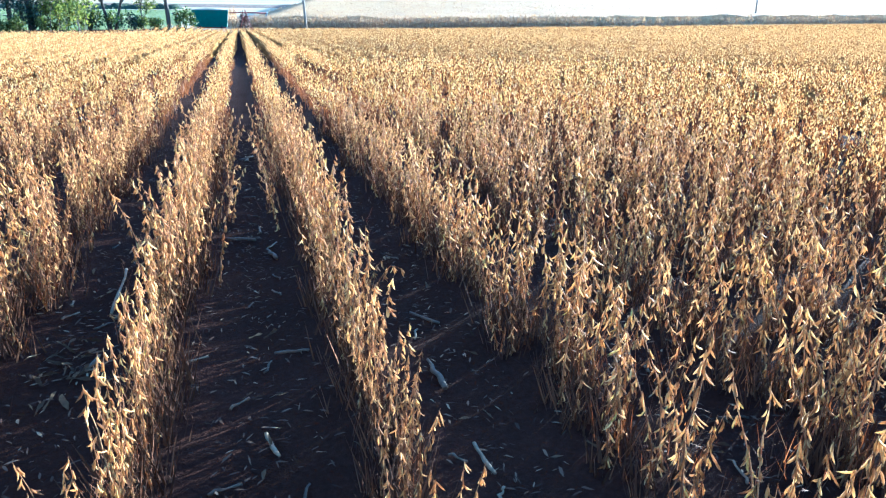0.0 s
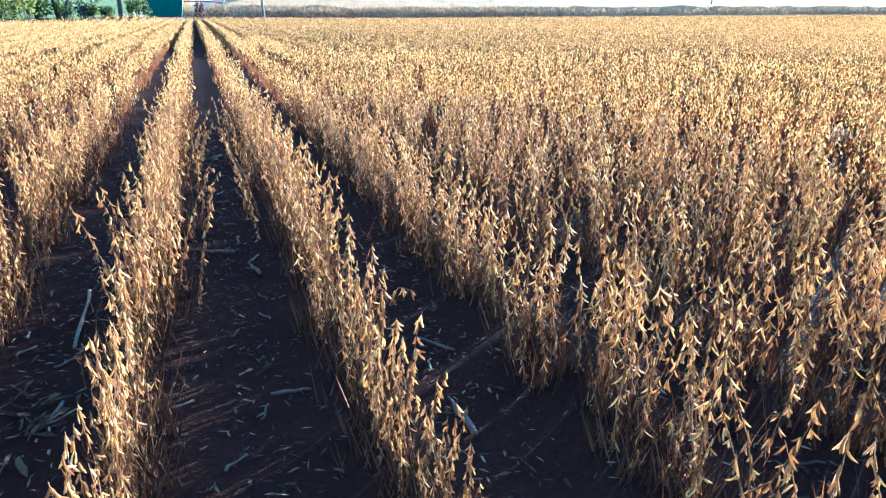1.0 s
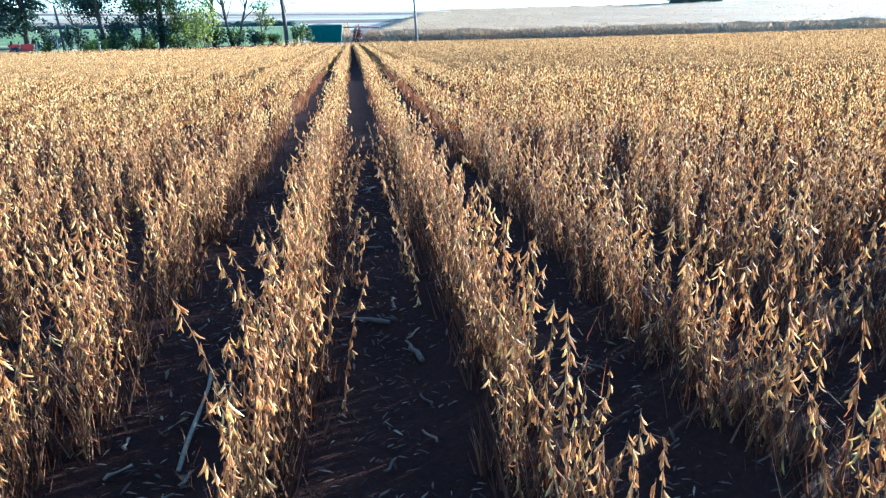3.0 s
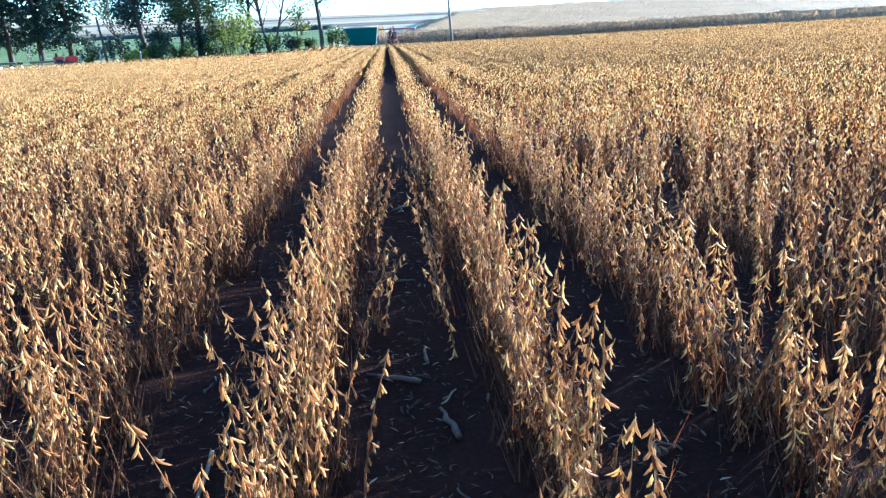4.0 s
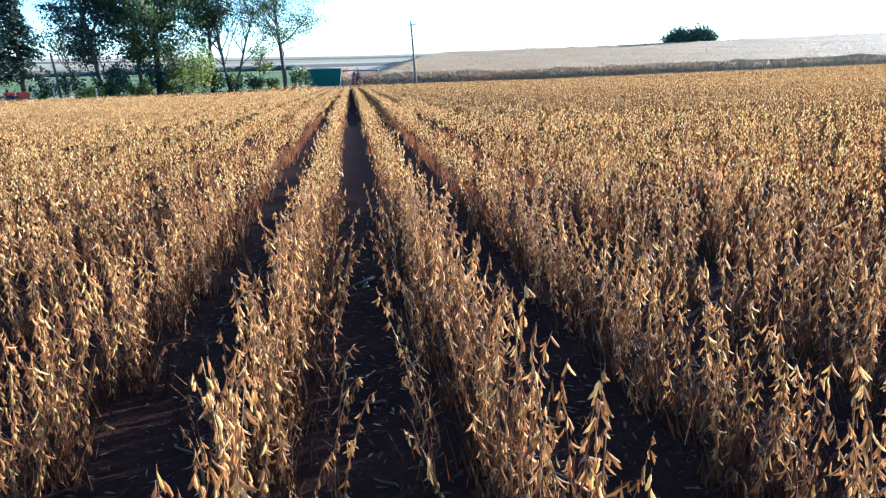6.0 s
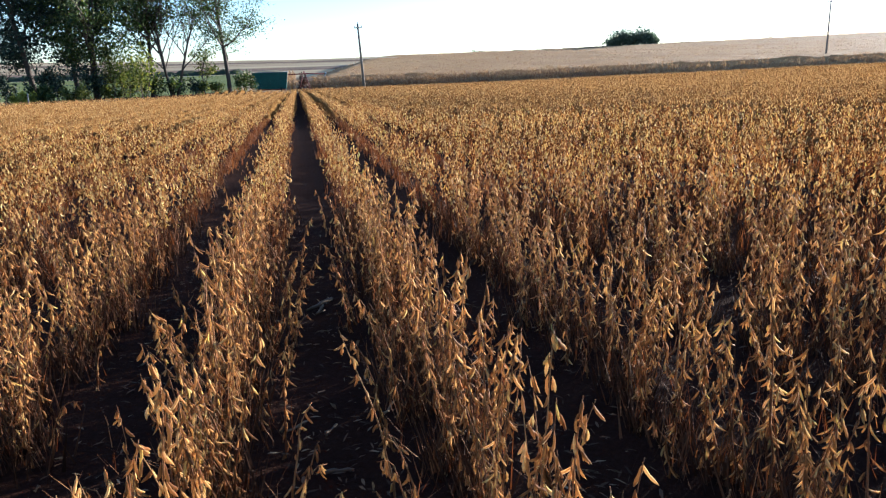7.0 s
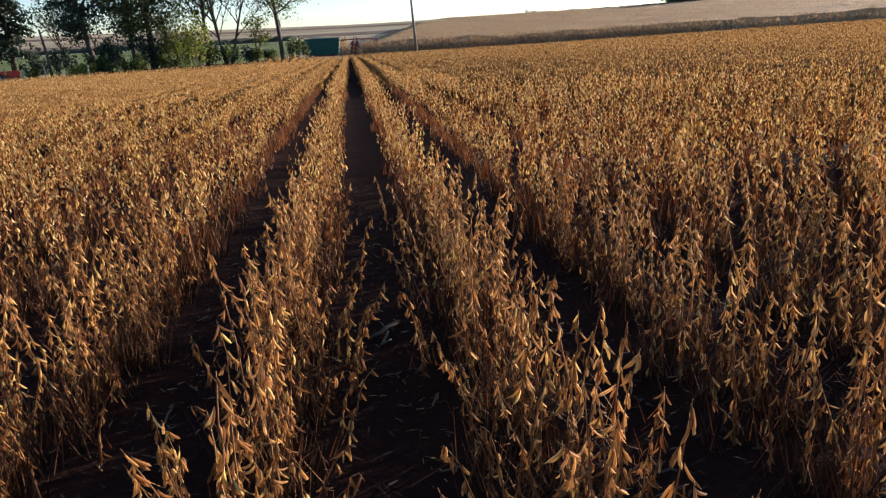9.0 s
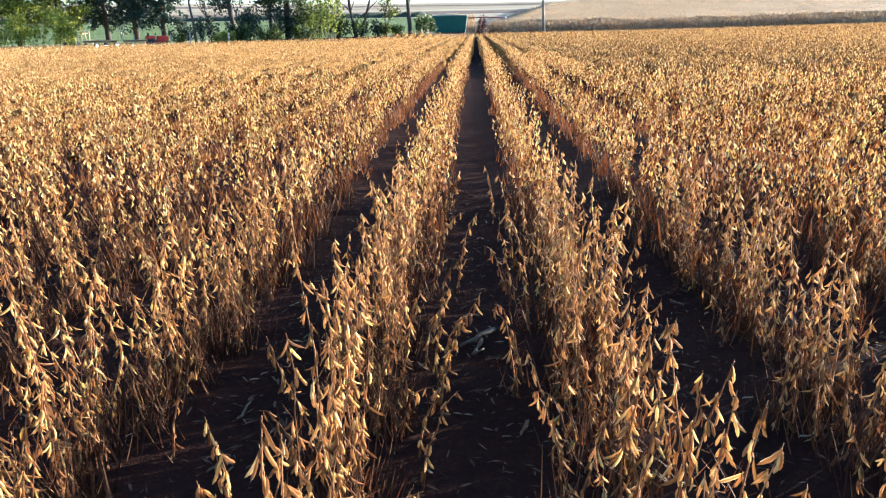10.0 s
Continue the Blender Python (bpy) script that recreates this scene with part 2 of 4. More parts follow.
# ---- mesh tools ----
def mesh_from(name, verts, faces, mat, smooth=False):
    """faces: a list of index arrays, each of three or four corners a face."""
    me = bpy.data.meshes.new(name)
    verts = np.asarray(verts, dtype=np.float32)
    faces = [np.asarray(f, dtype=np.int32) for f in faces if len(f)]
    loops = np.concatenate([f.ravel() for f in faces])
    sizes = np.concatenate([np.full(len(f), f.shape[1], dtype=np.int32) for f in faces])
    starts = np.concatenate([[0], np.cumsum(sizes)[:-1]]).astype(np.int32)
    me.vertices.add(len(verts))
    me.vertices.foreach_set("co", verts.ravel())
    me.loops.add(len(loops))
    me.loops.foreach_set("vertex_index", loops)
    me.polygons.add(len(sizes))
    me.polygons.foreach_set("loop_start", starts)
    me.polygons.foreach_set("loop_total", sizes)
    if smooth:
        me.polygons.foreach_set("use_smooth", np.ones(len(sizes), dtype=bool))
    me.materials.append(mat)
    me.update(calc_edges=True)
    return me


def merge(pieces):
    """pieces: (verts, [faces...]) -> one (verts, [faces of 3, faces of 4])."""
    vs, f3, f4, base = [], [], [], 0
    for v, fs in pieces:
        vs.append(v)
        for f in fs:
            if len(f):
                (f3 if f.shape[1] == 3 else f4).append(f + base)
        base += len(v)
    return np.concatenate(vs), [np.concatenate(f) for f in (f3, f4) if f]


def repeat(v, fs, turn, place):
    """Copies of one piece: turn (n,3,3), place (n,3)."""
    n = len(place)
    out = np.einsum("nij,vj->nvi", turn, v) + place[:, None, :]
    step = (np.arange(n) * len(v))[:, None, None]
    return out.reshape(-1, 3), [(f[None] + step).reshape(-1, f.shape[1]) for f in fs]


def part(name, data, material, parent, label="", m=None, smooth=False):
    """One mesh object under a thing or a part. data: a bmesh, a mesh or (verts, faces)."""
    if isinstance(data, bmesh.types.BMesh):
        me = bpy.data.meshes.new(name)
        data.to_mesh(me)
        data.free()
        me.materials.append(material)
    elif isinstance(data, tuple):
        me = mesh_from(name, data[0], data[1], material, smooth)
    else:
        me = data
    ob = new(name, me)
    ob.parent = parent
    if m is not None:
        ob.matrix_basis = m
    if label:
        ob["label"] = label
    return ob


def empty(name, m, label, category, group="", kind=""):
    ob = new(name)
    ob.empty_display_size = 0.1
    ob.matrix_basis = m
    return tagged(ob, label, category, group, kind)


def tube(points, radii, sides=5, cap=True):
    """A tapered tube along a line of points."""
    p = np.asarray(points, float)
    r = np.broadcast_to(np.asarray(radii, float), len(p))
    d = np.gradient(p, axis=0)
    d /= np.linalg.norm(d, axis=1)[:, None] + 1e-9
    ref = np.where(np.abs(d[:, 2:3]) > 0.9, np.array([[1.0, 0, 0]]), np.array([[0, 0, 1.0]]))
    if np.abs(d[:, 2]).max() > 0.9 and np.abs(d[:, 2]).min() <= 0.9:
        ref = np.broadcast_to(np.array([[0.83, 0.55, 0.02]]), d.shape)
    u = np.cross(d, ref)
    u /= np.linalg.norm(u, axis=1)[:, None] + 1e-9
    w = np.cross(d, u)
    a = np.arange(sides) * 2 * np.pi / sides
    v = p[:, None] + r[:, None, None] * (np.cos(a)[None, :, None] * u[:, None] + np.sin(a)[None, :, None] * w[:, None])
    v = v.reshape(-1, 3)
    i = np.arange(len(p) - 1)[:, None] * sides
    k = np.arange(sides)[None]
    k2 = (k + 1) % sides
    q = np.stack([i + k, i + k2, i + sides + k2, i + sides + k], -1).reshape(-1, 4)
    fs = [q]
    if cap:
        v = np.concatenate([v, p[:1], p[-1:]])
        n = len(p) * sides
        k, k2 = k[0], k2[0]
        fs.append(np.concatenate([np.stack([np.full(sides, n), k2, k], -1), np.stack([np.full(sides, n + 1), n - sides + k, n - sides + k2], -1)]))
    return v, fs


def box(sx, sy, sz, at=(0, 0, 0), bevel=0.0, taper=1.0):
    """A box on its base at `at`, with rounded edges; taper scales its foot."""
    bm = bmesh.new()
    bmesh.ops.create_cube(bm, size=1)
    for v in bm.verts:
        k = taper if v.co.z < 0 else 1
        v.co = (v.co.x * sx * k + at[0], v.co.y * sy * k + at[1], (v.co.z + 0.5) * sz + at[2])
    if bevel:
        bmesh.ops.bevel(bm, geom=bm.edges[:], offset=bevel, segments=2, affect="EDGES")
    return bm


def rod(r, length, sides=12, m=None, r2=None):
    """A round bar along its own z, with rounded rims, its middle at the origin."""
    bm = bmesh.new()
    bmesh.ops.create_cone(bm, cap_ends=True, segments=sides, radius1=r, radius2=r if r2 is None else r2, depth=length)
    bmesh.ops.bevel(bm, geom=[e for e in bm.edges if abs(e.verts[0].co.z - e.verts[1].co.z) < 1e-6], offset=min(r, length) * 0.12, segments=1, affect="EDGES")
    if m is not None:
        bm.transform(m)
    return bm


# ---- the lie of the land ----
def land(x, y):
    x, y = np.asarray(x, float), np.asarray(y, float)
    a = np.clip((y - 20) / 60, 0, 1.6)
    xs = np.clip(x, -70, 130)
    z = a * (-0.0045 * np.maximum(0, -xs - 5) + 0.006 * np.maximum(0, xs - 25))
    # the bank under the trees lies a little higher than the field
    bank = np.clip((y - 76) / 9, 0, 1) * np.clip((-2 - x) / 6, 0, 1) * np.clip((150 - y) / 40, 0, 1)
    z = z + 0.55 * bank * bank * (3 - 2 * bank)
    up = np.clip((y - 122) / 378, 0, 1)
    z = z + 17.2 * (up * 0.85 + 0.15 * up * up)
    z = z + up * (0.021 * np.maximum(0, np.minimum(x, 900) - 170) + 0.02 * np.maximum(0, -np.maximum(x, -600)))
    z = z - 0.03 * np.maximum(0, y - 510)
    return z


def axis(parts_):
    return np.concatenate([np.arange(a, b, s) for a, b, s in parts_])


def build_ground():
    xs = np.concatenate([-np.geomspace(2200, 3.0, 42), axis([(-2.9, 3.6, 0.07)]), np.geomspace(3.7, 2200, 42)])
    ys = np.concatenate([-np.geomspace(300, 2.0, 12), axis([(-1.5, 3.4, 0.4), (3.5, 11.5, 0.07), (11.6, 20, 0.4)]), np.geomspace(20.5, 3500, 70)])
    X, Y = np.meshgrid(xs, ys)
    Z = land(X, Y)
    near = (X > -3) & (X < 3.7) & (Y > 3) & (Y < 12)
    for i, j in zip(*np.nonzero(near)):
        q = Vector((X[i, j] * 7, Y[i, j] * 7, 0))
        Z[i, j] += 0.005 * noise.noise(q) + 0.004 * noise.noise(q * 2.3)
    # the tilled soil stands a little higher along the rows
    Z += np.where((Y < 108) & (np.abs(X) < 40), 0.018 * -np.cos(2 * np.pi * X / 0.76), 0)
    v = np.stack([X, Y, Z], -1).reshape(-1, 3)
    nx = len(xs)
    i, j = np.meshgrid(np.arange(len(ys) - 1), np.arange(nx - 1), indexing="ij")
    k = (i * nx + j).ravel()
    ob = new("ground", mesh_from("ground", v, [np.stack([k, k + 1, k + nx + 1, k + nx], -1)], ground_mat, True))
    tagged(ob, "crumbly tilled soil under the bean rows, its colour darkened for their shade", "ground", kind="structure")


build_ground()


def patch(name, x0, x1, y0, y1, nx, ny, lift, rough, mat, label, category, skirt=True, skew=0.0):
    """A field lying on the land: its top lift metres up, uneven by rough, with sides down to the soil."""
    xs, ys = np.linspace(x0, x1, nx), np.linspace(y0, y1, ny)
    X, Y = np.meshgrid(xs, ys)
    X = X + skew * (Y - y0) * (x1 - X) / (x1 - x0)
    rng = np.random.default_rng(len(name) * 7 + nx)
    Z = land(X, Y) + lift + rough * rng.normal(size=X.shape)
    if skirt:
        Z[0], Z[-1] = land(X[0], Y[0]) - 0.05, land(X[-1], Y[-1]) - 0.05
        Z[:, 0], Z[:, -1] = land(X[:, 0], Y[:, 0]) - 0.05, land(X[:, -1], Y[:, -1]) - 0.05
    v = np.stack([X, Y, Z], -1).reshape(-1, 3)
    i, j = np.meshgrid(np.arange(ny - 1), np.arange(nx - 1), indexing="ij")
    k = (i * nx + j).ravel()
    ob = new(name, mesh_from(name, v, [np.stack([k, k + 1, k + nx + 1, k + nx], -1)], mat, False))
    return tagged(ob, label, category, kind="stuff")


# ---- soybean plants ----
def pod_shape(rings, sides, length, width, bend, bumps):
    """A pod that hangs down from its stalk at the origin, bent towards +x, with a beak at its end."""
    t = (np.arange(rings) + 0.5) / rings if rings > 1 else np.array([0.6])
    z = -length * t
    x = bend * length * (t ** 2)
    prof = np.clip(1.1 * np.sin(np.pi * np.clip(t ** 1.2 * 0.86 + 0.04, 0, 1)) ** 0.5, 0.12, 1.0) * (1 + bumps * np.cos(6 * np.pi * t))
    a = np.arange(sides) * 2 * np.pi / sides + 0.4
    v = np.stack([x[:, None] + 0.5 * width * prof[:, None] * np.cos(a), 0.43 * width * prof[:, None] * np.sin(a), np.broadcast_to(z[:, None], (rings, sides))], -1).reshape(-1, 3)
    v = np.concatenate([v, [[0, 0, 0.006]], [[bend * length * 1.1, 0, -length * 1.04]]])
    i, k = np.arange(rings - 1)[:, None] * sides, np.arange(sides)[None]
    k2 = (k + 1) % sides
    q = np.stack([i + k2, i + k, i + sides + k, i + sides + k2], -1).reshape(-1, 4)
    k, k2, n = k[0], k2[0], rings * sides
    t3 = np.concatenate([np.stack([np.full(sides, n), k, k2], -1), np.stack([np.full(sides, n + 1), n - sides + k2, n - sides + k], -1)])
    return v, [t3, q]


rng = np.random.default_rng(11)
PODS = ((0.038, 0.0088, 0.42), (0.034, 0.0088, 0.30), (0.041, 0.0090, 0.52), (0.027, 0.0088, 0.32), (0.037, 0.0085, 0.22))
POD_FINE = [pod_shape(5, 5, l, w, b, 0.15) for l, w, b in PODS]
POD_NEAR = [pod_shape(3, 3, l, w, b * 1.1, 0.1) for l, w, b in PODS]
POD_MID = [pod_shape(1, 4, l * 1.02, w * 1.12, b * 1.15, 0) for l, w, b in PODS]
# far off, a bent blade does for a pod
POD_FLAT = [(np.array([[0, 0, 0.004], [0.0038, 0.004, -0.70 * l], [b * l * 0.8, 0.002, -l * 1.12], [-0.0062, -0.003, -0.66 * l]]), [np.array([[0, 3, 1], [1, 3, 2]])]) for l, w, b in PODS]


def turns(direction, roll):
    """Rotations that lay a pod's -z along the directions given, turned about them by roll."""
    d = -direction / np.linalg.norm(direction, axis=1)[:, None]
    ref = np.stack([np.cos(roll), np.sin(roll), np.zeros(len(roll))], -1)
    x = ref - d * np.sum(ref * d, 1)[:, None]
    x /= np.linalg.norm(x, axis=1)[:, None] + 1e-9
    y = np.cross(d, x)
    return np.stack([x, y, d], -1)


def plant_plan(r, height, lean, branches, line=None, gap=1.0, first=0.06):
    """Stem lines, and the pods: their places, directions, rolls, sizes and kinds."""
    lines, place, way = [], [], []

    def run(points, radius, first):
        lines.append((points, radius))
        seg = np.linalg.norm(np.diff(points, axis=0), axis=1)
        s = np.concatenate([[0], np.cumsum(seg)])
        at, side = first, r.uniform(0, 6.28)
        while at < s[-1] - 0.018:
            p = np.array([np.interp(at, s, points[:, k]) for k in range(3)])
            side += 2.4 + r.normal(0, 0.5)
            up = at / s[-1]
            for _ in range(r.choice([1, 2, 3, 4], p=[0.08, 0.27, 0.38, 0.27])):
                a = side + r.normal(0, 0.55)
                place.append(p + 0.006 * np.array([math.cos(a), math.sin(a), 0]))
                out = abs(r.normal(0.32, 0.20))
                way.append([out * math.cos(a), out * math.sin(a), -1.0 + 0.12 * r.normal()])
            at += r.uniform(0.027, 0.043) * gap
        for _ in range(r.integers(1, 4)):
            a = r.uniform(0, 6.28)
            # the last cluster hangs below a short bare tip
            place.append(points[-1] - 0.012 * (points[-1] - points[-2]) / np.linalg.norm(points[-1] - points[-2]))
            way.append([0.36 * math.cos(a), 0.36 * math.sin(a), -1])

    if line is None:
        t = np.linspace(0, 1, 8)[:, None]
        wob = np.cumsum(r.normal(0, 0.007, (8, 3)), axis=0) * np.array([1, 1, 0])
        line = np.concatenate([lean[0] * t ** 1.6, lean[1] * t ** 1.6, height * t * (1 - 0.06 * t * np.hypot(*lean) / 0.2)], 1) + wob
        line[0] = (0, 0, -0.03)
    run(line, np.linspace(0.0040, 0.0008, len(line)), first)
    for _ in range(branches):
        k = r.integers(1, 4)
        a, l = r.uniform(0, 6.28), height * r.uniform(0.35, 0.6)
        t = np.linspace(0, 1, 5)[:, None]
        b = line[k] + np.concatenate([np.cos(a) * 0.32 * l * t ** 0.8, np.sin(a) * 0.32 * l * t ** 0.8, l * t ** 1.2], 1) + np.cumsum(r.normal(0, 0.006, (5, 3)), axis=0)
        b[0] = line[k]
        run(b, np.linspace(0.0026, 0.0008, 5), 0.05)
    place, way = np.array(place), np.array(way)
    n = len(place)
    # pods curl towards the stem or flick their beaks outward
    roll = np.arctan2(way[:, 1], way[:, 0]) + np.pi * (r.random(n) < 0.6) + r.normal(0, 0.7, n)
    return lines, place, turns(way, roll), r.uniform(0.70, 1.04, n), r.integers(0, 5, n)


def pods_of(plan, shapes):
    _, place, turn, size, kind = plan
    out = []
    for k in range(5):
        on = kind == k
        if on.any():
            out.append(repeat(*shapes[k], turn[on] * size[on][:, None, None], place[on]))
    return merge(out)


def petioles_of(plan, sides):
    """Dry leaf stalks: fine ones up the stem, and low slivers added about its foot to block sun."""
    r = np.random.default_rng(len(plan[1]))
    fine, low = (22, 8) if sides > 2 else (0, 8)
    n = fine + low
    a, z = r.uniform(0, 6.28, n), np.concatenate([r.uniform(0.05, 0.42, fine), r.uniform(0.0, 0.06, low)])
    b, reach = r.uniform(0, 6.28, n), np.concatenate([r.uniform(0, 0.02, fine), r.uniform(0, 0.07, low)])
    foot = np.stack([reach * np.cos(b), reach * np.sin(b), z], -1)
    out = np.stack([0.5 * np.cos(a), 0.5 * np.sin(a), np.concatenate([r.uniform(0.1, 1.0, fine), r.uniform(0.7, 2.0, low)])], -1)
    tip = foot + out * np.concatenate([r.uniform(0.05, 0.12, fine), r.uniform(0.05, 0.12, low)])[:, None]
    w = np.concatenate([np.full(fine, 0.0011), np.full(low, 0.0022 if sides > 2 else 0.006)])
    wide = np.stack([w * np.sin(a), -w * np.cos(a), 0 * w], -1)
    return (np.stack([foot - wide, foot + wide, tip], 1).reshape(-1, 3), [np.arange(3 * n).reshape(-1, 3)])


def stems_of(plan, sides):
    sticks = petioles_of(plan, sides)
    if sides == 2:
        return sticks
    return merge([sticks] + [tube(p[::1 if sides > 3 else 2] if len(p) % 2 or sides > 3 else p[[0, 2, 4, 6, 7]], np.asarray(q)[::1 if sides > 3 else 2] if len(p) % 2 or sides > 3 else np.asarray(q)[[0, 2, 4, 6, 7]], sides, False) for p, q in plan[0]])


PLANS = []
for i in range(26):
    h = rng.uniform(0.53, 0.71)
    PLANS.append(plant_plan(rng, h, rng.normal(0, 0.065, 2), int(rng.choice([0, 1, 2], p=[0.2, 0.45, 0.35]))))

pod_meshes = [mesh_from("pod", v, f, pod_mat, True) for v, f in POD_FINE]
PLANT_LABEL = "ripe soybean plant, leafless, with dry tan hairy pods"
TIP_LABEL = "tall ripe soybean plant standing out of its row"
SPRIG_LABEL = "small soybean sprig leaning into the furrow, hung with pods"


def plant_thing(plan, m, label=PLANT_LABEL):
    """A plant near the path: stem, branches and its pods one by one."""
    ob = empty("soybean_plant", m, label, "soybean plant", "soybean rows")
    for i, (p, q) in enumerate(plan[0]):
        part("branch" if i else "stem", tube(p, q, 5), stem_mat, ob, smooth=True)
    for p, t, s, k in zip(*plan[1:]):
        part("pod", pod_meshes[k], pod_mat, ob, m=Matrix.Translation(p) @ Matrix(t).to_4x4() @ Matrix.Scale(s, 4))
    return ob


ROW, PITCH = 0.76, 0.070


def small_plant(plan, m, label=PLANT_LABEL):
    """A plant a little further off: stem, branches, and the pods of each as a cluster."""
    ob = empty("soybean_plant", m, label, "soybean plant", "soybean rows")
    for i, (p, q) in enumerate(plan[0]):
        part("branch" if i else "stem", tube(p, q, 4) if i else merge([tube(p, q, 4), petioles_of(plan, 4)]), stems_mat, ob)
    tagged(part("pod_cluster", pods_of(plan, POD_NEAR), pods_mat, ob, smooth=True), kind="stuff")
    return ob


def stand(masters, x, y, turn, scale, build=plant_thing, wide=None):
    """Puts a plant of one of the kinds at a place."""
    k = int(rng.integers(0, len(masters)))
    wide = scale * (wide or (0.72 if y < 6.2 else 0.95))          # the two rows beside the path are narrower at first
    m = Matrix.Translation((x, y, float(land(x, y)))) @ Matrix.Diagonal((wide, scale, scale, 1)) @ Matrix.Rotation(turn, 4, "Z")
    if masters[k] is None:
        masters[k] = build(PLANS[k * 2], m)
    else:
        copy_thing(masters[k], Matrix.Identity(4)).matrix_basis = m


# tall tips that stand out of the rows: x, y, height, and how far the foot stands off towards the row
TIPS = ((0.40, 5.53, 0.47, -0.03), (0.44, 5.78, 0.47, -0.05), (0.47, 5.44, 0.53, -0.08), (0.44, 6.77, 0.66, -0.05), (0.40, 6.62, 0.70, -0.02), (0.41, 7.05, 0.66, -0.03),
        (0.42, 6.38, 0.61, -0.04), (0.49, 7.64, 0.68, -0.10), (0.45, 8.22, 0.70, -0.06), (0.47, 7.82, 0.62, -0.08), (0.43, 7.30, 0.65, -0.04), (0.44, 8.47, 0.61, -0.05),
        (0.32, 8.05, 0.65, 0.04), (0.46, 9.20, 0.62, -0.07), (0.43, 9.48, 0.64, -0.05), (0.44, 10.96, 0.59, -0.05), (0.47, 8.97, 0.65, -0.08), (0.42, 9.30, 0.50, -0.04),
        (-0.45, 5.68, 0.47, 0.06), (-0.43, 4.95, 0.48, 0.05), (-0.47, 6.62, 0.47, 0.08), (-0.47, 7.42, 0.59, 0.08), (-0.40, 7.88, 0.68, 0.03), (-0.39, 7.84, 0.70, 0.02),
        (-0.39, 9.11, 0.55, 0.02), (-0.47, 8.99, 0.56, 0.08), (-0.37, 9.55, 0.57, 0.02), (-0.45, 10.11, 0.54, 0.06), (-0.56, 10.09, 0.50, 0.16), (-0.44, 7.06, 0.66, 0.06), (-0.50, 8.86, 0.52, 0.10),
        (-0.08, 6.91, 0.53, -0.24), (0.02, 8.75, 0.56, 0.29), (-0.05, 10.19, 0.34, -0.26), (-0.12, 10.45, 0.31, -0.20), (0.0, 10.15, 0.44, -0.30), (-0.10, 9.89, 0.32, -0.22), (0.22, 11.06, 0.34, 0.12),
        (-0.13, 12.9, 0.30, -0.18), (0.15, 10.11, 0.25, 0.18))


def tip_plants():
    r = np.random.default_rng(3)
    for x, y, z, off in TIPS:
        furrow = abs(x) < 0.25
        if furrow:
            off *= 0.45
        t = np.linspace(0, 1, 8)[:, None]
        line = np.concatenate([-off * t ** 1.5, 0.0 * t, z * t * (1.03 - 0.03 * t)], 1) + np.cumsum(r.normal(0, 0.004, (8, 3)), axis=0) * np.array([1, 1, 0])
        line[0] = (0, 0, -0.03)
        plant_thing(plant_plan(r, z, (0, 0), 0, line, 1.35 if furrow else 1.2, 0.10 if furrow else 0.06), Matrix.Translation((x + off, y, 0)), SPRIG_LABEL if furrow else TIP_LABEL)
    # small sprigs that lean into the furrows, bowed over by their pods
    for i in range(78):
        gap = (0, 0, 1, -1)[i % 4] * ROW
        side, y, z = (1, -1)[(i // 4 + i) % 2], (5.6 + 0.085 * i if gap else 7.8 + 0.065 * i) + r.uniform(-0.3, 0.3), r.uniform(0.18, 0.28 if gap else 0.42)
        reach = r.uniform(0.05, 0.15)
        t = np.linspace(0, 1, 8)[:, None]
        line = np.concatenate([-side * reach * t ** 1.3, r.normal(0, 0.06) * t, z * np.sin(r.uniform(1.4, 1.9) * t)], 1) + np.cumsum(r.normal(0, 0.004, (8, 3)), axis=0)
        line[0] = (0, 0, -0.03)
        (plant_thing if i % 4 == 0 else small_plant)(plant_plan(r, z, (0, 0), 0, line, 1.15, 0.04), Matrix.Translation((gap + side * (r.uniform(0.2, 0.3) if gap else r.uniform(0.10, 0.28)), y, 0)), SPRIG_LABEL)


tip_plants()


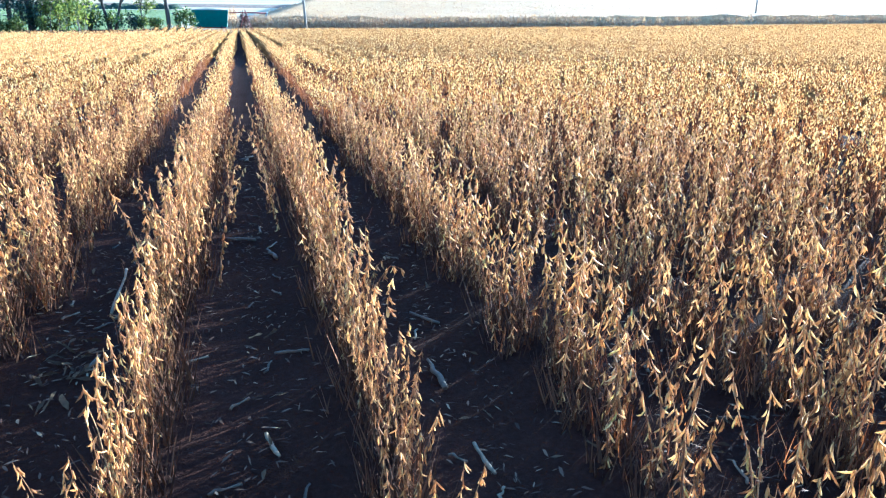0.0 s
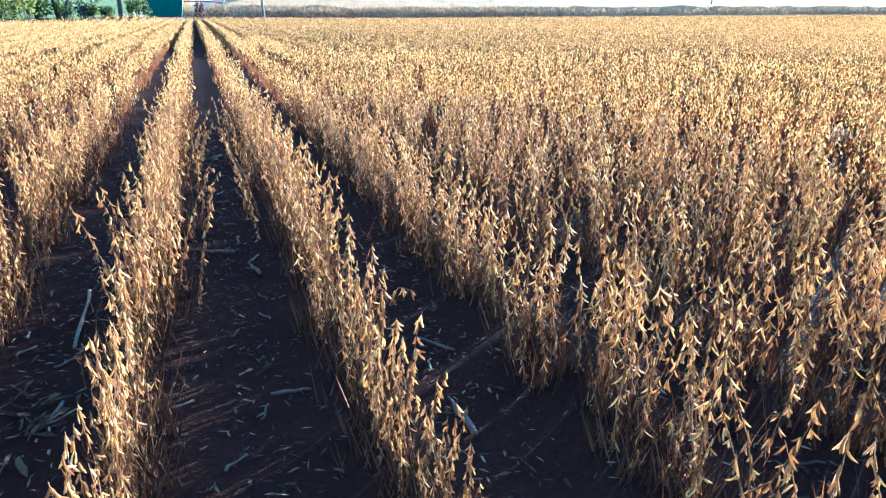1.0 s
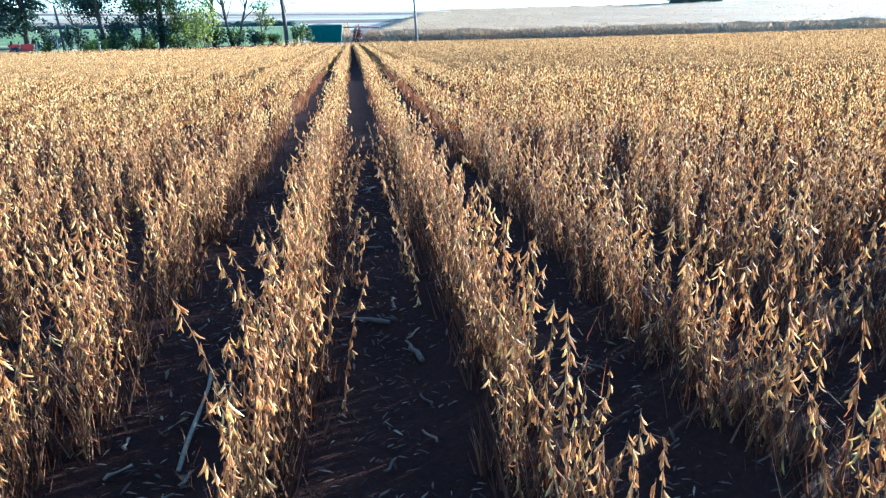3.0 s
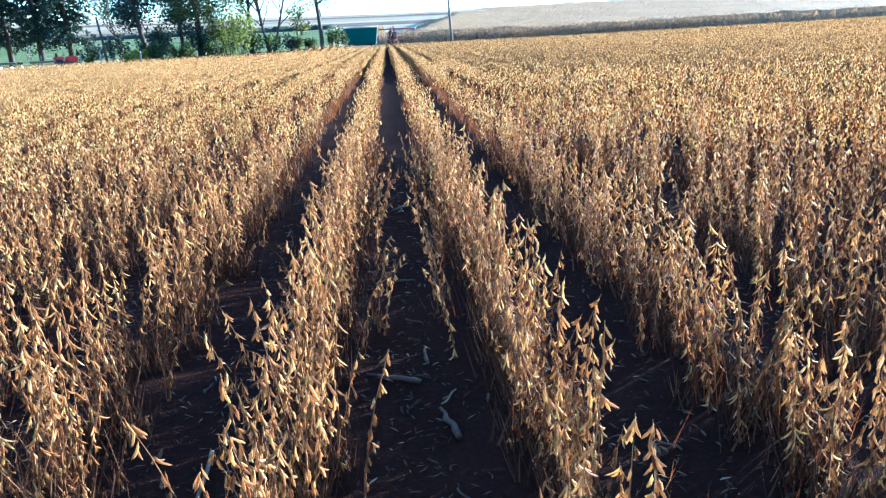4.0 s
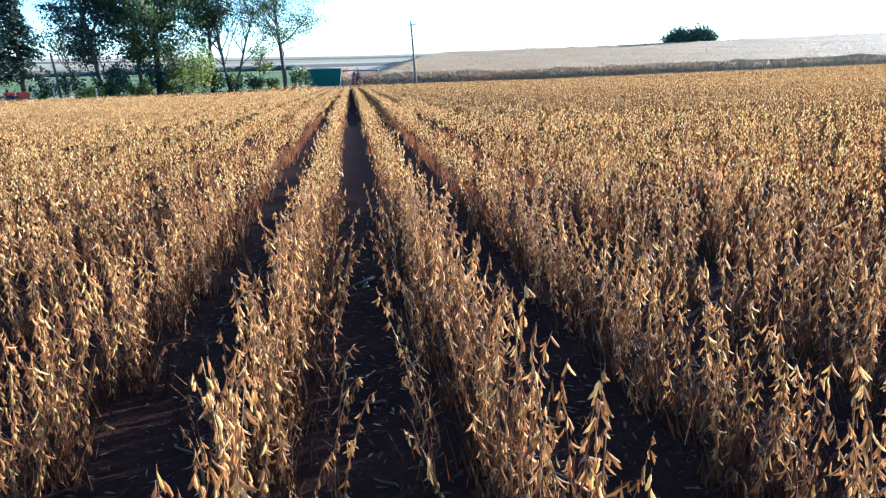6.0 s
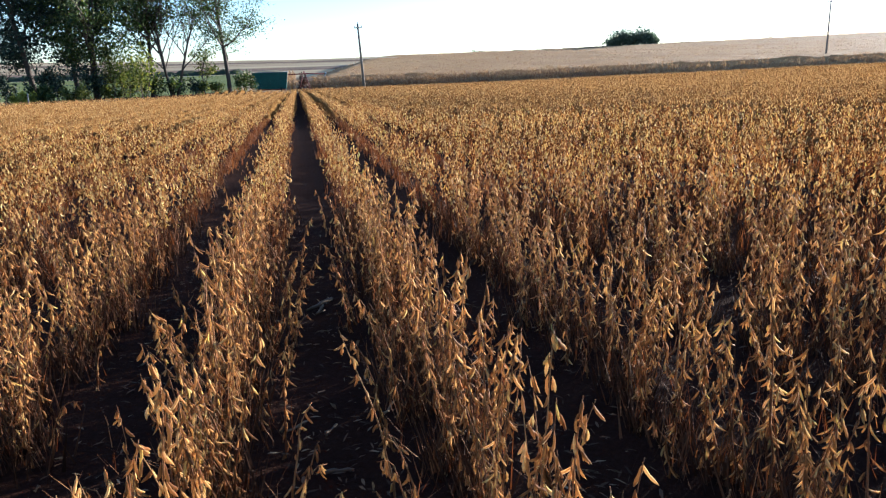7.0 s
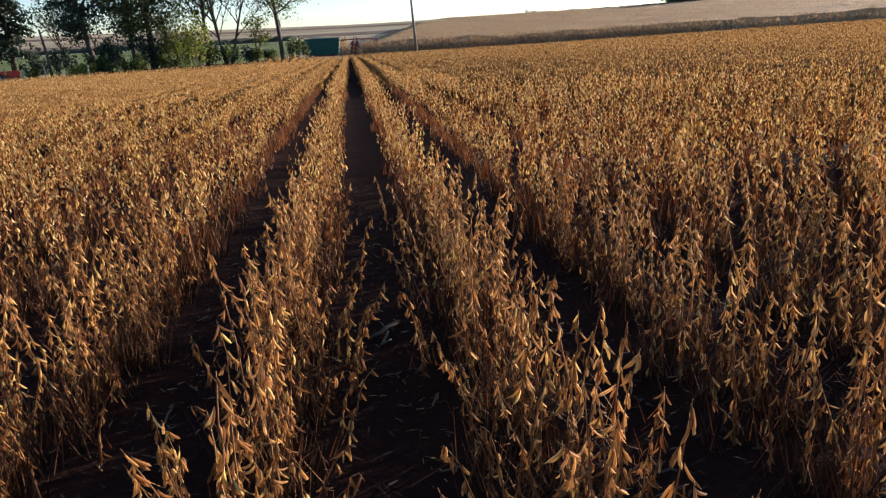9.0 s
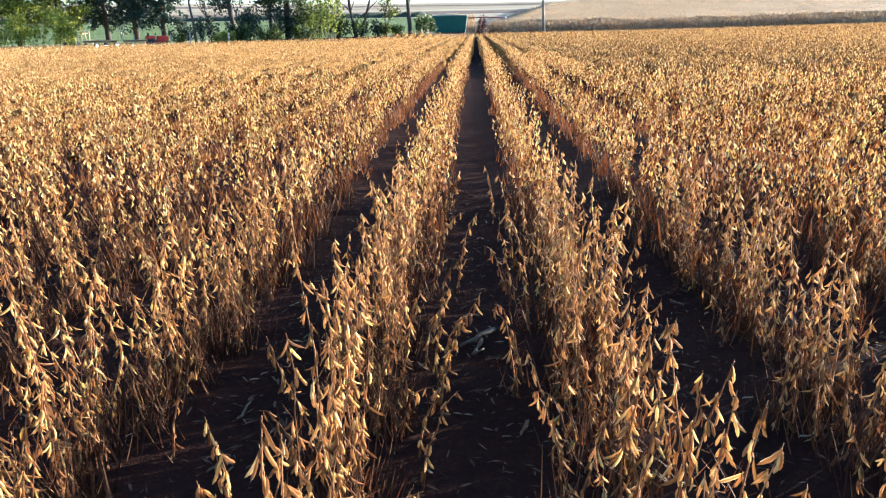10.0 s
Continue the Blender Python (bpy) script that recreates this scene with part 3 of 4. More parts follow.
def plant_rows():
    masters, small = [None] * 13, [None] * 13
    n_single, n_small = 0, 0
    near, mid, flat, feet = [], [], [], []
    for row in range(-46, 62):
        x = (row + 0.5) * ROW
        y = -3.0 + rng.uniform(0, PITCH)
        while y < (32 if abs(x) < 2 else 27):
            y += PITCH * rng.uniform(0.5, 1.5) * (0.84 if abs(x) < 0.5 else 0.60 if -2.5 < x < 0 and y < 7.6 else 0.80 if abs(x) < 2.5 else 0.70)
            if rng.random() < 0.03:
                y += rng.uniform(0.05, 0.12)
            px = x + rng.normal(0, 0.042) * ((0.6 if y < 6.2 else 1.0 if y < 9 else 1.4) if abs(x) < 0.5 else 1.5 if abs(x) < 1.5 else 3.2 if abs(x) < 2.5 else 4.4)
            if y < 13.5 and -4.5 < px < 7:
                feet.append((px, y))
            if y < 3.6 or not (-0.70 * (y - 3.6) - 1.1 < px < 1.25 * (y - 3.3) + 1.0):
                # beside and behind the walk the rows go on
                if -9 < px < 12 and y < 12:
                    flat.append((px, y, rng.uniform(0, 6.28), rng.uniform(0.82, 1.12), 1.0, 2))
                continue
            d = math.hypot(px, max(0.0, y - 8.2))
            s = rng.uniform(0.84, 1.10) * (0.80 + 0.20 * min(1.0, max(0.0, (y - 5.0) / 1.6)) if abs(x) < 0.5 else 1.0)
            turn = rng.uniform(0, 6.28)
            wide = (0.78 if y < 6.2 else 1.05) if abs(x) < 0.5 else 1.3 if d > 4.8 and abs(x) > 1.2 else 1.1
            if abs(x) < 0.5 and 5.0 < y < 9.4 and n_single < 50 and rng.random() < 0.5:
                stand(masters, px, y, turn, s)
                n_single += 1
            elif d < 2.2 and y > 4.2 and n_small < 230 and (abs(x) < 0.5 or (abs(x) < 1.2 and 5.5 < y < 9)):
                stand(small, px, y, turn, s, small_plant, wide)
                n_small += 1
            elif d < 2.0:
                near.append((px, y, turn, s, wide, d > 9.0))
            elif d < 3.8:
                mid.append((px, y, turn, s, wide, d > 9.0))
            elif d < (24 if abs(x) < 2 else 14):
                flat.append((px, y, turn, s, wide, d > 9.0))
    for name, spots, shapes, sides, label in (
            ("soybean_crop_near", near, POD_NEAR, 4, "ripe soybean rows with dry tan pods"),
            ("soybean_crop_middle", mid, POD_MID, 3, "ripe soybean rows with dry golden pods"),
            ("soybean_crop_beyond", flat, POD_FLAT, 2, "ripe soybean rows, golden brown and dense")):
        spots = np.array(spots)
        kinds = rng.integers(0, len(PLANS), len(spots))
        podv, stemv = [], []
        for k, plan in enumerate(PLANS):
            for away in (0, 1, 2):
                on = spots[(kinds == k) & (spots[:, 5] == away)]
                if not len(on):
                    continue
                c, sn = np.cos(on[:, 2]), np.sin(on[:, 2])
                R = np.zeros((len(on), 3, 3))
                R[:, 0, 0], R[:, 0, 1], R[:, 1, 0], R[:, 1, 1], R[:, 2, 2] = c, -sn, sn, c, 1
                R *= on[:, 3][:, None, None]
                R[:, 0] *= on[:, 4][:, None]
                T = np.stack([on[:, 0], on[:, 1], land(on[:, 0], on[:, 1])], -1)
                seen = plan if sides > 2 else (plan[0], *[q[(plan[1][:, 2] > (0.23, 0.34, 0.05)[away]) & (np.arange(len(q)) % 3 >= (0, 1, 2)[away])] for q in plan[1:]])
                if away:
                    seen = (*seen[:3], seen[3] * (1.0, 1.2, 1.5)[away], seen[4])
                podv.append(repeat(*pods_of(seen, shapes), R, T))
                if away < 2:
                    stemv.append(repeat(*stems_of(plan, sides), R, T))
        root = empty(name, Matrix.Identity(4), label, "soybean crop", kind="stuff")
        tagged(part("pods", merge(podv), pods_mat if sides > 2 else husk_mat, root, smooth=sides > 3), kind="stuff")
        if stemv:
            tagged(part("stems", merge(stemv), stems_mat, root), kind="stuff")
    # dark slivers added about the plant feet to keep sun off the soil
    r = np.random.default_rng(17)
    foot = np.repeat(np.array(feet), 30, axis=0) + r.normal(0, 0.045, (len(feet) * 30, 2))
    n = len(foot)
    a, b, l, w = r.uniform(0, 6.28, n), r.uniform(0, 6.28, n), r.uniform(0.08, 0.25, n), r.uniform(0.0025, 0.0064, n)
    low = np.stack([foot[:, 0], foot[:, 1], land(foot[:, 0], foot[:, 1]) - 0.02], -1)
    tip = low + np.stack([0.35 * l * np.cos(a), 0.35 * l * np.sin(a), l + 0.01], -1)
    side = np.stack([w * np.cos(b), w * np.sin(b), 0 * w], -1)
    ob = new("dead_stalks", mesh_from("dead_stalks", np.stack([low - side, low + side, tip], 1).reshape(-1, 3), [np.arange(3 * n).reshape(-1, 3)], sun_block_mat))
    tagged(ob, "dark stalk slivers added about the feet of the bean plants to block sun", "dead stalks", kind="stuff")


plant_rows()


def field_end(x):
    """Where the bean field stops."""
    return np.where(x < -12, 74 + 0.0 * x, np.where(x < 0, 74 + (x + 12) * 2.1, 99 + np.minimum(x, 90) * 0.18))


def far_crop():
    """Rows past the near ones: a rough mass along each row and pods standing out of it."""
    r = np.random.default_rng(5)
    pieces = []
    # the inner mass of the plants, row by row
    for row in range(-80, 150):
        x = (row + 0.5) * ROW
        y0 = 6.0
        if abs(x) > 1:
            y0 = max(6.0, (abs(x) - 4) / (1.2 if x > 0 else 0.85) + 2.6)
        y0 = max(y0, 8.2 + math.sqrt(max(0, 8.0 ** 2 - min(abs(x), 8.0) ** 2)))
        y1 = float(field_end(np.array(x)))
        if y0 > y1 - 2:
            continue
        inner = abs(x) < 2
        y0 = max(y0, 27.0) if inner else y0
        step = 0.5 if abs(x) < 8 else 1.0
        ys = np.arange(y0, y1, step)
        w = r.uniform(0.13, 0.25, len(ys))
        grown = np.clip((ys - y0) / 9, 0.2, 1)
        h = r.uniform(0.34, 0.48, len(ys)) * grown
        w = w * (0.25 + 0.75 * grown)
        off = r.normal(0, 0.03, len(ys))
        z = land(np.full(len(ys), x), ys)
        ring = np.stack([np.stack([x + off - w * 0.5, ys, z], -1), np.stack([x + off - w, ys, z + 0.55 * h], -1), np.stack([x + off + r.normal(0, 0.05, len(ys)), ys, z + h], -1),
                         np.stack([x + off + w, ys, z + 0.55 * h], -1), np.stack([x + off + w * 0.5, ys, z], -1)], 1)
        n = len(ys)
        i, k = np.arange(n - 1)[:, None] * 5, np.arange(4)[None]
        pieces.append((ring.reshape(-1, 3), [np.stack([i + k, i + 5 + k, i + 6 + k, i + 1 + k], -1).reshape(-1, 4)]))
    root = empty("soybean_crop_far", Matrix.Identity(4), "ripe soybean field running far to its end, golden tan", "soybean crop", kind="stuff")
    tagged(part("plant_mass", merge(pieces), ridge_mat, root), kind="stuff")
    # pods over it, fewer and larger with the distance
    quad = (np.array([[0, 0, 0.5], [0.07, 0.03, 0.0], [0.2, 0.05, -0.5], [-0.15, 0, 0.02]]), [np.array([[0, 1, 2, 3]])])
    spots, sizes = [], []
    for y0, y1, dens, size in ((12, 24, 170, 0.048), (24, 34, 80, 0.060), (34, 48, 42, 0.078), (48, 66, 21, 0.10), (66, 120, 7, 0.15)):
        xa, xb = -0.72 * y1 - 2, 1.25 * y1 + 1
        n = int((y1 - y0) * (xb - xa) * dens)
        y = r.uniform(y0, y1, n)
        x = r.uniform(xa, xb, n)
        x = np.where(y < 66, (np.floor(x / ROW) + 0.5) * ROW + r.normal(0, 0.10, n), x)
        # no pods in the open furrows beside the path
        ok = (x > -0.72 * (y - 3.6) - 1.2) & (x < 1.25 * (y - 3.3) + 1.0) & (y < field_end(x)) & (np.hypot(x, y - 8.2) > 12.7)
        ok &= ~((np.abs(x) < 2) & (np.abs((x / ROW) % 1 - 0.5) > 0.42))
        x, y = x[ok], y[ok]
        z = land(x, y) + 0.64 - np.abs(r.normal(0, 0.14, len(x)))
        spots.append(np.stack([x, y, z], -1))
        sizes.append(size * r.uniform(0.6, 1.3, len(x)))
    spots, sizes = np.concatenate(spots), np.concatenate(sizes)
    n = len(spots)
    way = np.stack([r.normal(0, 0.4, n), r.normal(0, 0.4, n), -np.ones(n)], -1)
    R = turns(way, r.uniform(0, 6.28, n)) * sizes[:, None, None]
    tagged(part("pods", repeat(*quad, R, spots), far_pods_mat, root), kind="stuff")


far_crop()


# ---- corn stalks and straw left on the soil ----
def stalk_shape(r, length, radius):
    n = 6
    t = np.linspace(-0.5, 0.5, n)
    p = np.stack([length * t, r.normal(0, 0.004, n), radius * 0.8 + r.normal(0, 0.002, n)], -1)
    rad = radius * (1 + 0.18 * r.normal(size=n))
    v, f = tube(p, rad, 6)
    v[:, 2] = radius * 0.8 + (v[:, 2] - radius * 0.8) * 0.75
    return v, f


def residue():
    r = np.random.default_rng(21)
    sizes = ((0.24, 0.010), (0.62, 0.008), (0.16, 0.007), (0.12, 0.005), (0.30, 0.007), (0.09, 0.006))
    shapes = [mesh_from("corn_stalk_piece", *stalk_shape(r, l, w), stalk_mat, True) for l, w in sizes]

    def lay(k, x, y, turn, long=1.0):
        ob = new("corn_stalk_piece", shapes[k])
        ob.matrix_basis = Matrix.Translation((x, y, float(land(x, y)) + 0.012 - 0.018 * math.cos(2 * math.pi * x / ROW))) @ Matrix.Rotation(turn, 4, "Z") @ Matrix.Diagonal((long, 1, 1, 1))
        tagged(ob, "long pale dry corn stalk lying along the furrow" if sizes[k][0] * long > 0.4 else "pale broken piece of dry corn stalk lying on the soil", "corn stalk", "corn residue")
    # pieces that stand out: from end to end
    for x0, y0, x1, y1 in ((-0.20, 7.83, 0.02, 7.73), (-0.71, 7.35, -0.69, 6.67), (0.68, 5.79, 0.69, 5.53), (0.68, 5.15, 0.69, 4.97), (0.0, 5.40, 0.035, 5.25), (0.725, 6.31, 0.83, 6.15),
                           (-0.125, 5.60, -0.05, 5.66), (0.58, 5.10, 0.62, 5.04), (-0.91, 6.66, -0.84, 6.72), (-0.70, 6.05, -0.66, 6.20), (-0.30, 5.98, -0.21, 6.02), (0.08, 7.51, 0.135, 7.30),
                           (0.71, 6.11, 0.68, 6.00), (0.05, 8.04, 0.055, 7.90), (-0.75, 8.76, -0.66, 8.68), (-0.08, 10.67, 0.06, 10.84), (-0.18, 5.10, -0.08, 5.12), (-0.69, 6.05, -0.60, 6.13)):
        l = math.hypot(x1 - x0, y1 - y0)
        k = min(range(6), key=lambda i: abs(sizes[i][0] - l))
        lay(k, (x0 + x1) / 2, (y0 + y1) / 2, math.atan2(y1 - y0, x1 - x0), l / sizes[k][0])
    for _ in range(34):
        gap = r.choice([-1, 0, 0, 1, 2])
        lay(int(r.choice([2, 3, 3, 3, 5])), gap * ROW + r.normal(0, 0.12), r.uniform(4.6, 11.5), r.uniform(0, 3.14), r.uniform(0.6, 1.0))
    # torn leaves, curled, wider than the straw
    def scatter(name, n, lo, hi, blade, mat, label, category, spots=None):
        x = r.integers(-3, 5, n) * ROW + r.normal(0, 0.16, n)
        y = r.uniform(3.9, 13.5, n)
        if spots is not None:
            x, y = spots
        a, s = r.uniform(0, 6.28, n), r.uniform(lo, hi, n)
        R = np.zeros((n, 3, 3))
        R[:, 0, 0], R[:, 0, 1], R[:, 1, 0], R[:, 1, 1], R[:, 2, 2], R[:, 2, 0] = np.cos(a), -np.sin(a), np.sin(a), np.cos(a), 1, r.normal(0, 0.16, n)
        R[:, :, 1] *= r.uniform(0.5, 1.5, n)[:, None]
        R *= s[:, None, None]
        z = land(x, y) + 0.012 - 0.018 * np.cos(2 * np.pi * x / ROW) + r.uniform(0, 0.010, n)
        ob = new(name, mesh_from(name, *repeat(*blade, R, np.stack([x, y, z], -1)), mat))
        tagged(ob, label, category, kind="stuff")
    straw = (np.array([[-0.5, -0.05, 0], [-0.15, 0.09, 0.05], [-0.1, -0.08, 0.03], [0.25, 0.10, 0.06], [0.25, -0.06, 0.08], [0.5, 0.06, 0.02]]),
             [np.array([[0, 2, 1], [3, 4, 5]]), np.array([[1, 2, 4, 3]])])
    leaf = (np.array([[-0.5, -0.06, 0.0], [-0.45, 0.10, 0.08], [-0.1, -0.16, 0.10], [-0.1, 0.14, 0.04], [0.2, -0.10, 0.03], [0.25, 0.16, 0.14], [0.5, 0.05, 0.02]]),
            [np.array([[4, 6, 5]]), np.array([[0, 2, 3, 1], [2, 4, 5, 3]])])
    slip = (leaf[0] * np.array([1, 0.45, 1]), leaf[1])
    scatter("straw_litter", 13000, 0.012, 0.05, straw, straw_mat, "dull brown shreds of straw and corn leaves on the soil", "straw")
    scatter("leaf_litter", 780, 0.03, 0.09, slip, shred_mat, "torn grey-brown corn leaves lying on the dark soil", "leaf litter")
    # a drift of torn leaves lies in one furrow
    n = 34
    scatter("leaf_litter", n, 0.05, 0.13, slip, shred_mat, "drift of pale torn corn leaves in the furrow", "leaf litter", (-0.78 + r.normal(0, 0.09, n), 6.13 + r.normal(0, 0.13, n)))


residue()


# ---- trees ----
LEAF = (np.array([[0, 0, 0.5], [0.36, 0.08, 0.05], [0, 0.14, -0.5], [-0.36, 0, -0.03]]), [np.array([[0, 1, 2, 3]])])


def leaves_at(r, spots, size):
    n = len(spots)
    R = turns(r.normal(0, 1, (n, 3)) + np.array([0, 0, -0.5]), r.uniform(0, 6.28, n)) * (size * r.uniform(0.6, 1.4, n))[:, None, None]
    return repeat(*LEAF, R, spots)


def grow(r, start, way, length, radius, level, pieces, tips, spread):
    n = 6
    p = [np.array(start, float)]
    d = np.array(way, float)
    for _ in range(n):
        d = d + r.normal(0, 0.05 if level == 2 else 0.14, 3) + np.array([0, 0, 0.05])
        d /= np.linalg.norm(d)
        p.append(p[-1] + d * length / n)
    p = np.array(p)
    pieces.append(tube(p, np.linspace(radius, radius * (0.45 if level else 0.35), n + 1), 7 if level > 1 else 5, False))
    if level == 0:
        tips.extend(p[2:])
        return
    for k in range(2, n + 1):
        for _ in range(2 if k > 2 else 1):
            a = r.uniform(0, 6.28)
            side = np.array([math.cos(a), math.sin(a), r.uniform(0.1, 0.8)]) * spread
            w = d * 0.5 + side
            grow(r, p[k], w / np.linalg.norm(w), length * r.uniform(0.42, 0.62), radius * 0.42, level - 1, pieces, tips, spread)


def tree(x, y, height, seed, label, mat=None, leaves=4000, size=0.34, spread=0.8, blob=0.55, bare=0.3, trunks=1, lean=(0, 0), full=None, category="tree"):
    r = np.random.default_rng(seed)
    ob = empty("tree", Matrix.Translation((x, y, float(land(x, y)))), label, category, "trees at the field's edge")
    pieces, tips = [], []
    for i in range(trunks):
        w = np.array([lean[0] + r.normal(0, 0.02 + 0.15 * (trunks > 1)), lean[1] + r.normal(0, 0.05), 1.0])
        grow(r, (0.25 * i * (trunks > 1), 0, -0.2), w / np.linalg.norm(w), height * 0.62, height * 0.0155 / (1 + 0.4 * (trunks > 1)), 2, pieces, tips, spread)
    part("trunk", merge(pieces), bark_mat, ob, smooth=True)
    tips = np.array(tips)
    tips = tips[tips[:, 2] > height * bare]
    c = tips[r.integers(0, len(tips), leaves)] + r.normal(0, blob, (leaves, 3)) * np.array([1.1, 1.1, 0.5])
    if full:
        wide, low, n = full
        u = r.normal(size=(n, 3))
        u *= (r.uniform(0.25, 1, n) ** 0.4 / np.linalg.norm(u, axis=1))[:, None]
        mid = u * np.array([wide, wide * 0.8, (height - low) / 2]) + np.array([lean[0] * height * 0.35, 0, (height + low) / 2])
        near = np.linalg.norm(mid[:, None] - tips[None, ::7], axis=2).argmin(1)
        mid = mid * 0.7 + tips[::7][near] * 0.3
        c = np.concatenate([c, np.repeat(mid, 70, axis=0) + r.normal(0, 1, (70 * n, 3)) * np.array([0.72, 0.6, 0.22])])
    part("crown", leaves_at(r, c, size), mat or leaf_mat, ob)
    return ob


def conifer(x, y, height, seed):
    r = np.random.default_rng(seed)
    ob = empty("conifer", Matrix.Translation((x, y, float(land(x, y)))), "dark green spruce with drooping boughs behind the field", "conifer", "trees at the field's edge")
    part("trunk", tube([(0, 0, -0.2), (0.05, 0, height * 0.5), (0, 0.05, height)], [height * 0.018, height * 0.011, 0.02], 8), bark_mat, ob, smooth=True)
    boughs, spots = [], []
    z = height * 0.14
    while z < height * 0.98:
        reach = (height - z) * 0.22 * r.uniform(0.75, 1.15) + 0.3
        for _ in range(7):
            a = r.uniform(0, 6.28)
            l = reach * r.uniform(0.6, 1.15)
            t = np.linspace(0, 1, 5)[:, None]
            p = np.concatenate([np.cos(a) * l * t, np.sin(a) * l * t, z + 0.15 * l * t - 0.5 * l * t ** 2], 1)
            boughs.append(tube(p, np.linspace(0.05, 0.01, 5), 4, False))
            m = int(16 + 38 * l)
            u = r.uniform(0.15, 1, m)[:, None]
            spots.append(np.concatenate([np.cos(a) * l * u, np.sin(a) * l * u, z + 0.15 * l * u - 0.5 * l * u ** 2], 1) + r.normal(0, 0.17, (m, 3)) * np.array([1, 1, 0.8]))
        z += height * 0.034
    tagged(part("bough", merge(boughs), bark_mat, ob), kind="stuff")
    part("needles", leaves_at(r, np.concatenate(spots), 0.27), needle_mat, ob)


def bush(x, y, w, h, seed, mat, label, n=900, size=0.22, depth=None):
    r = np.random.default_rng(seed)
    ob = empty("bush", Matrix.Translation((x, y, float(land(x, y)))), label, "bush", "bushes at the field's edge")
    stems, tips = [], []
    for _ in range(max(6, int(w * 3))):
        b = np.array([r.uniform(-0.42, 0.42) * w, r.uniform(-0.3, 0.3) * (depth or w), -0.05])
        top = b + np.array([r.normal(0, 0.16 * w), r.normal(0, 0.16 * w), h * r.uniform(0.55, 1.0)])
        mid = (b + top) / 2 + r.normal(0, 0.06 * h, 3)
        stems.append(tube([b, mid, top], [0.035, 0.022, 0.008], 5, False))
        tips += [mid, (mid + top) / 2, top, top]
    tagged(part("twig", merge(stems), bark_mat, ob), kind="stuff")
    tips = np.array(tips)
    c = tips[r.integers(0, len(tips), n)] + r.normal(0, 0.17, (n, 3)) * np.array([w * 0.55, w * 0.45, h])* 0.75
    c[:, 2] = np.abs(c[:, 2])
    part("leaves", leaves_at(r, c, size), mat, ob)


tree(-19.2, 82, 21, 1, "tall broad deciduous tree with dark green crown", leaf_mat, 7000, 0.24, 0.9, 0.6, 0.12, full=(6.6, 2.2, 330))
tree(-24.4, 82, 19, 2, "leaning deciduous tree with dense dark foliage", needle_mat, 7000, 0.24, 0.9, 0.6, 0.08, lean=(-0.16, 0), full=(4.0, 1.6, 220))
tree(-22.0, 86, 17, 3, "dark deciduous tree behind the field's edge", needle_mat, 4000, 0.26, 0.85, 0.6, 0.1, full=(4.6, 1.0, 170))
tree(-14.8, 86, 15, 4, "slender tree with thin green crown", leaf_mat, 1800, 0.26, 0.5, 0.4, 0.3, full=(1.9, 5.0, 70))
tree(-12.9, 86, 13.5, 5, "many-stemmed half-bare tree with sparse leaves", leaf_mat, 3200, 0.20, 0.55, 0.4, 0.3, trunks=3)
tree(-9.7, 87, 5.0, 6, "small young tree with sparse crown", olive_mat, 700, 0.22, 0.6, 0.35, 0.35)
tree(-7.2, 88, 16, 7, "tall airy tree with feathery grey-green leaves", leaf_mat, 9500, 0.17, 1.15, 0.55, 0.2, full=(4.3, 3.4, 70))
tree(-28.7, 88, 9, 8, "thin leaning half-dead tree", leaf_mat, 350, 0.25, 0.4, 0.4, 0.5, lean=(-0.22, 0))
conifer(-33.4, 85, 16.5, 1)
conifer(-36.9, 86, 19, 2)
conifer(-40.6, 87, 17, 3)
tree(-41.5, 80, 11, 9, "yellow-green tree at the field's edge", lime_mat, 2500, 0.26, 0.8, 0.6, 0.1, full=(3.2, 0.8, 120))
tree(-45, 78, 10, 10, "yellow-green leafy tree at the field's edge", lime_mat, 2500, 0.26, 0.8, 0.6, 0.08, full=(3.4, 0.8, 120))
tree(-51, 78, 12, 11, "green leafy tree at the field's edge", lime_mat, 2500, 0.26, 0.8, 0.6, 0.08, full=(3.6, 0.8, 120))
for i, (x, y, w, h, m) in enumerate(((-16.2, 83, 3.2, 2.6, olive_mat), (-13.5, 84.5, 3.2, 1.8, leaf_mat), (-11.3, 87, 3.4, 1.5, needle_mat), (-9, 87, 3.0, 1.2, olive_mat), (-5.6, 88, 2.6, 2.2, leaf_mat),
                                     (-20.5, 79, 2.8, 1.7, olive_mat), (-22.5, 79, 2.6, 1.6, leaf_mat), (-24.2, 78, 2.0, 1.3, lime_mat), (-26.6, 80, 2.4, 2.4, needle_mat), (-19.6, 80.5, 3.0, 3.2, needle_mat), (-23.0, 80.5, 3.4, 3.4, needle_mat), (-16.4, 80.6, 5.2, 4.8, fresh_mat), (-39.5, 76, 3.5, 3.4, lime_mat),
                                     (-43, 75.5, 3.6, 3.2, lime_mat), (-47, 75.5, 4, 3.6, lime_mat), (-31.0, 84, 2.6, 1.6, needle_mat), (-29.3, 79, 1.6, 1.0, olive_mat), (-17.8, 80.5, 2.2, 1.3, olive_mat))):
    bush(x, y, w, h, 30 + i, m, "yellow-green leafy bush at the field's edge" if m in (lime_mat, olive_mat, fresh_mat) else "dark green bush at the field's edge", int(500 + 130 * w * h))
bush(0.7, 113.4, 1.7, 2.3, 60, rust_mat, "reddish brown bush beside the auger", 900, 0.2)


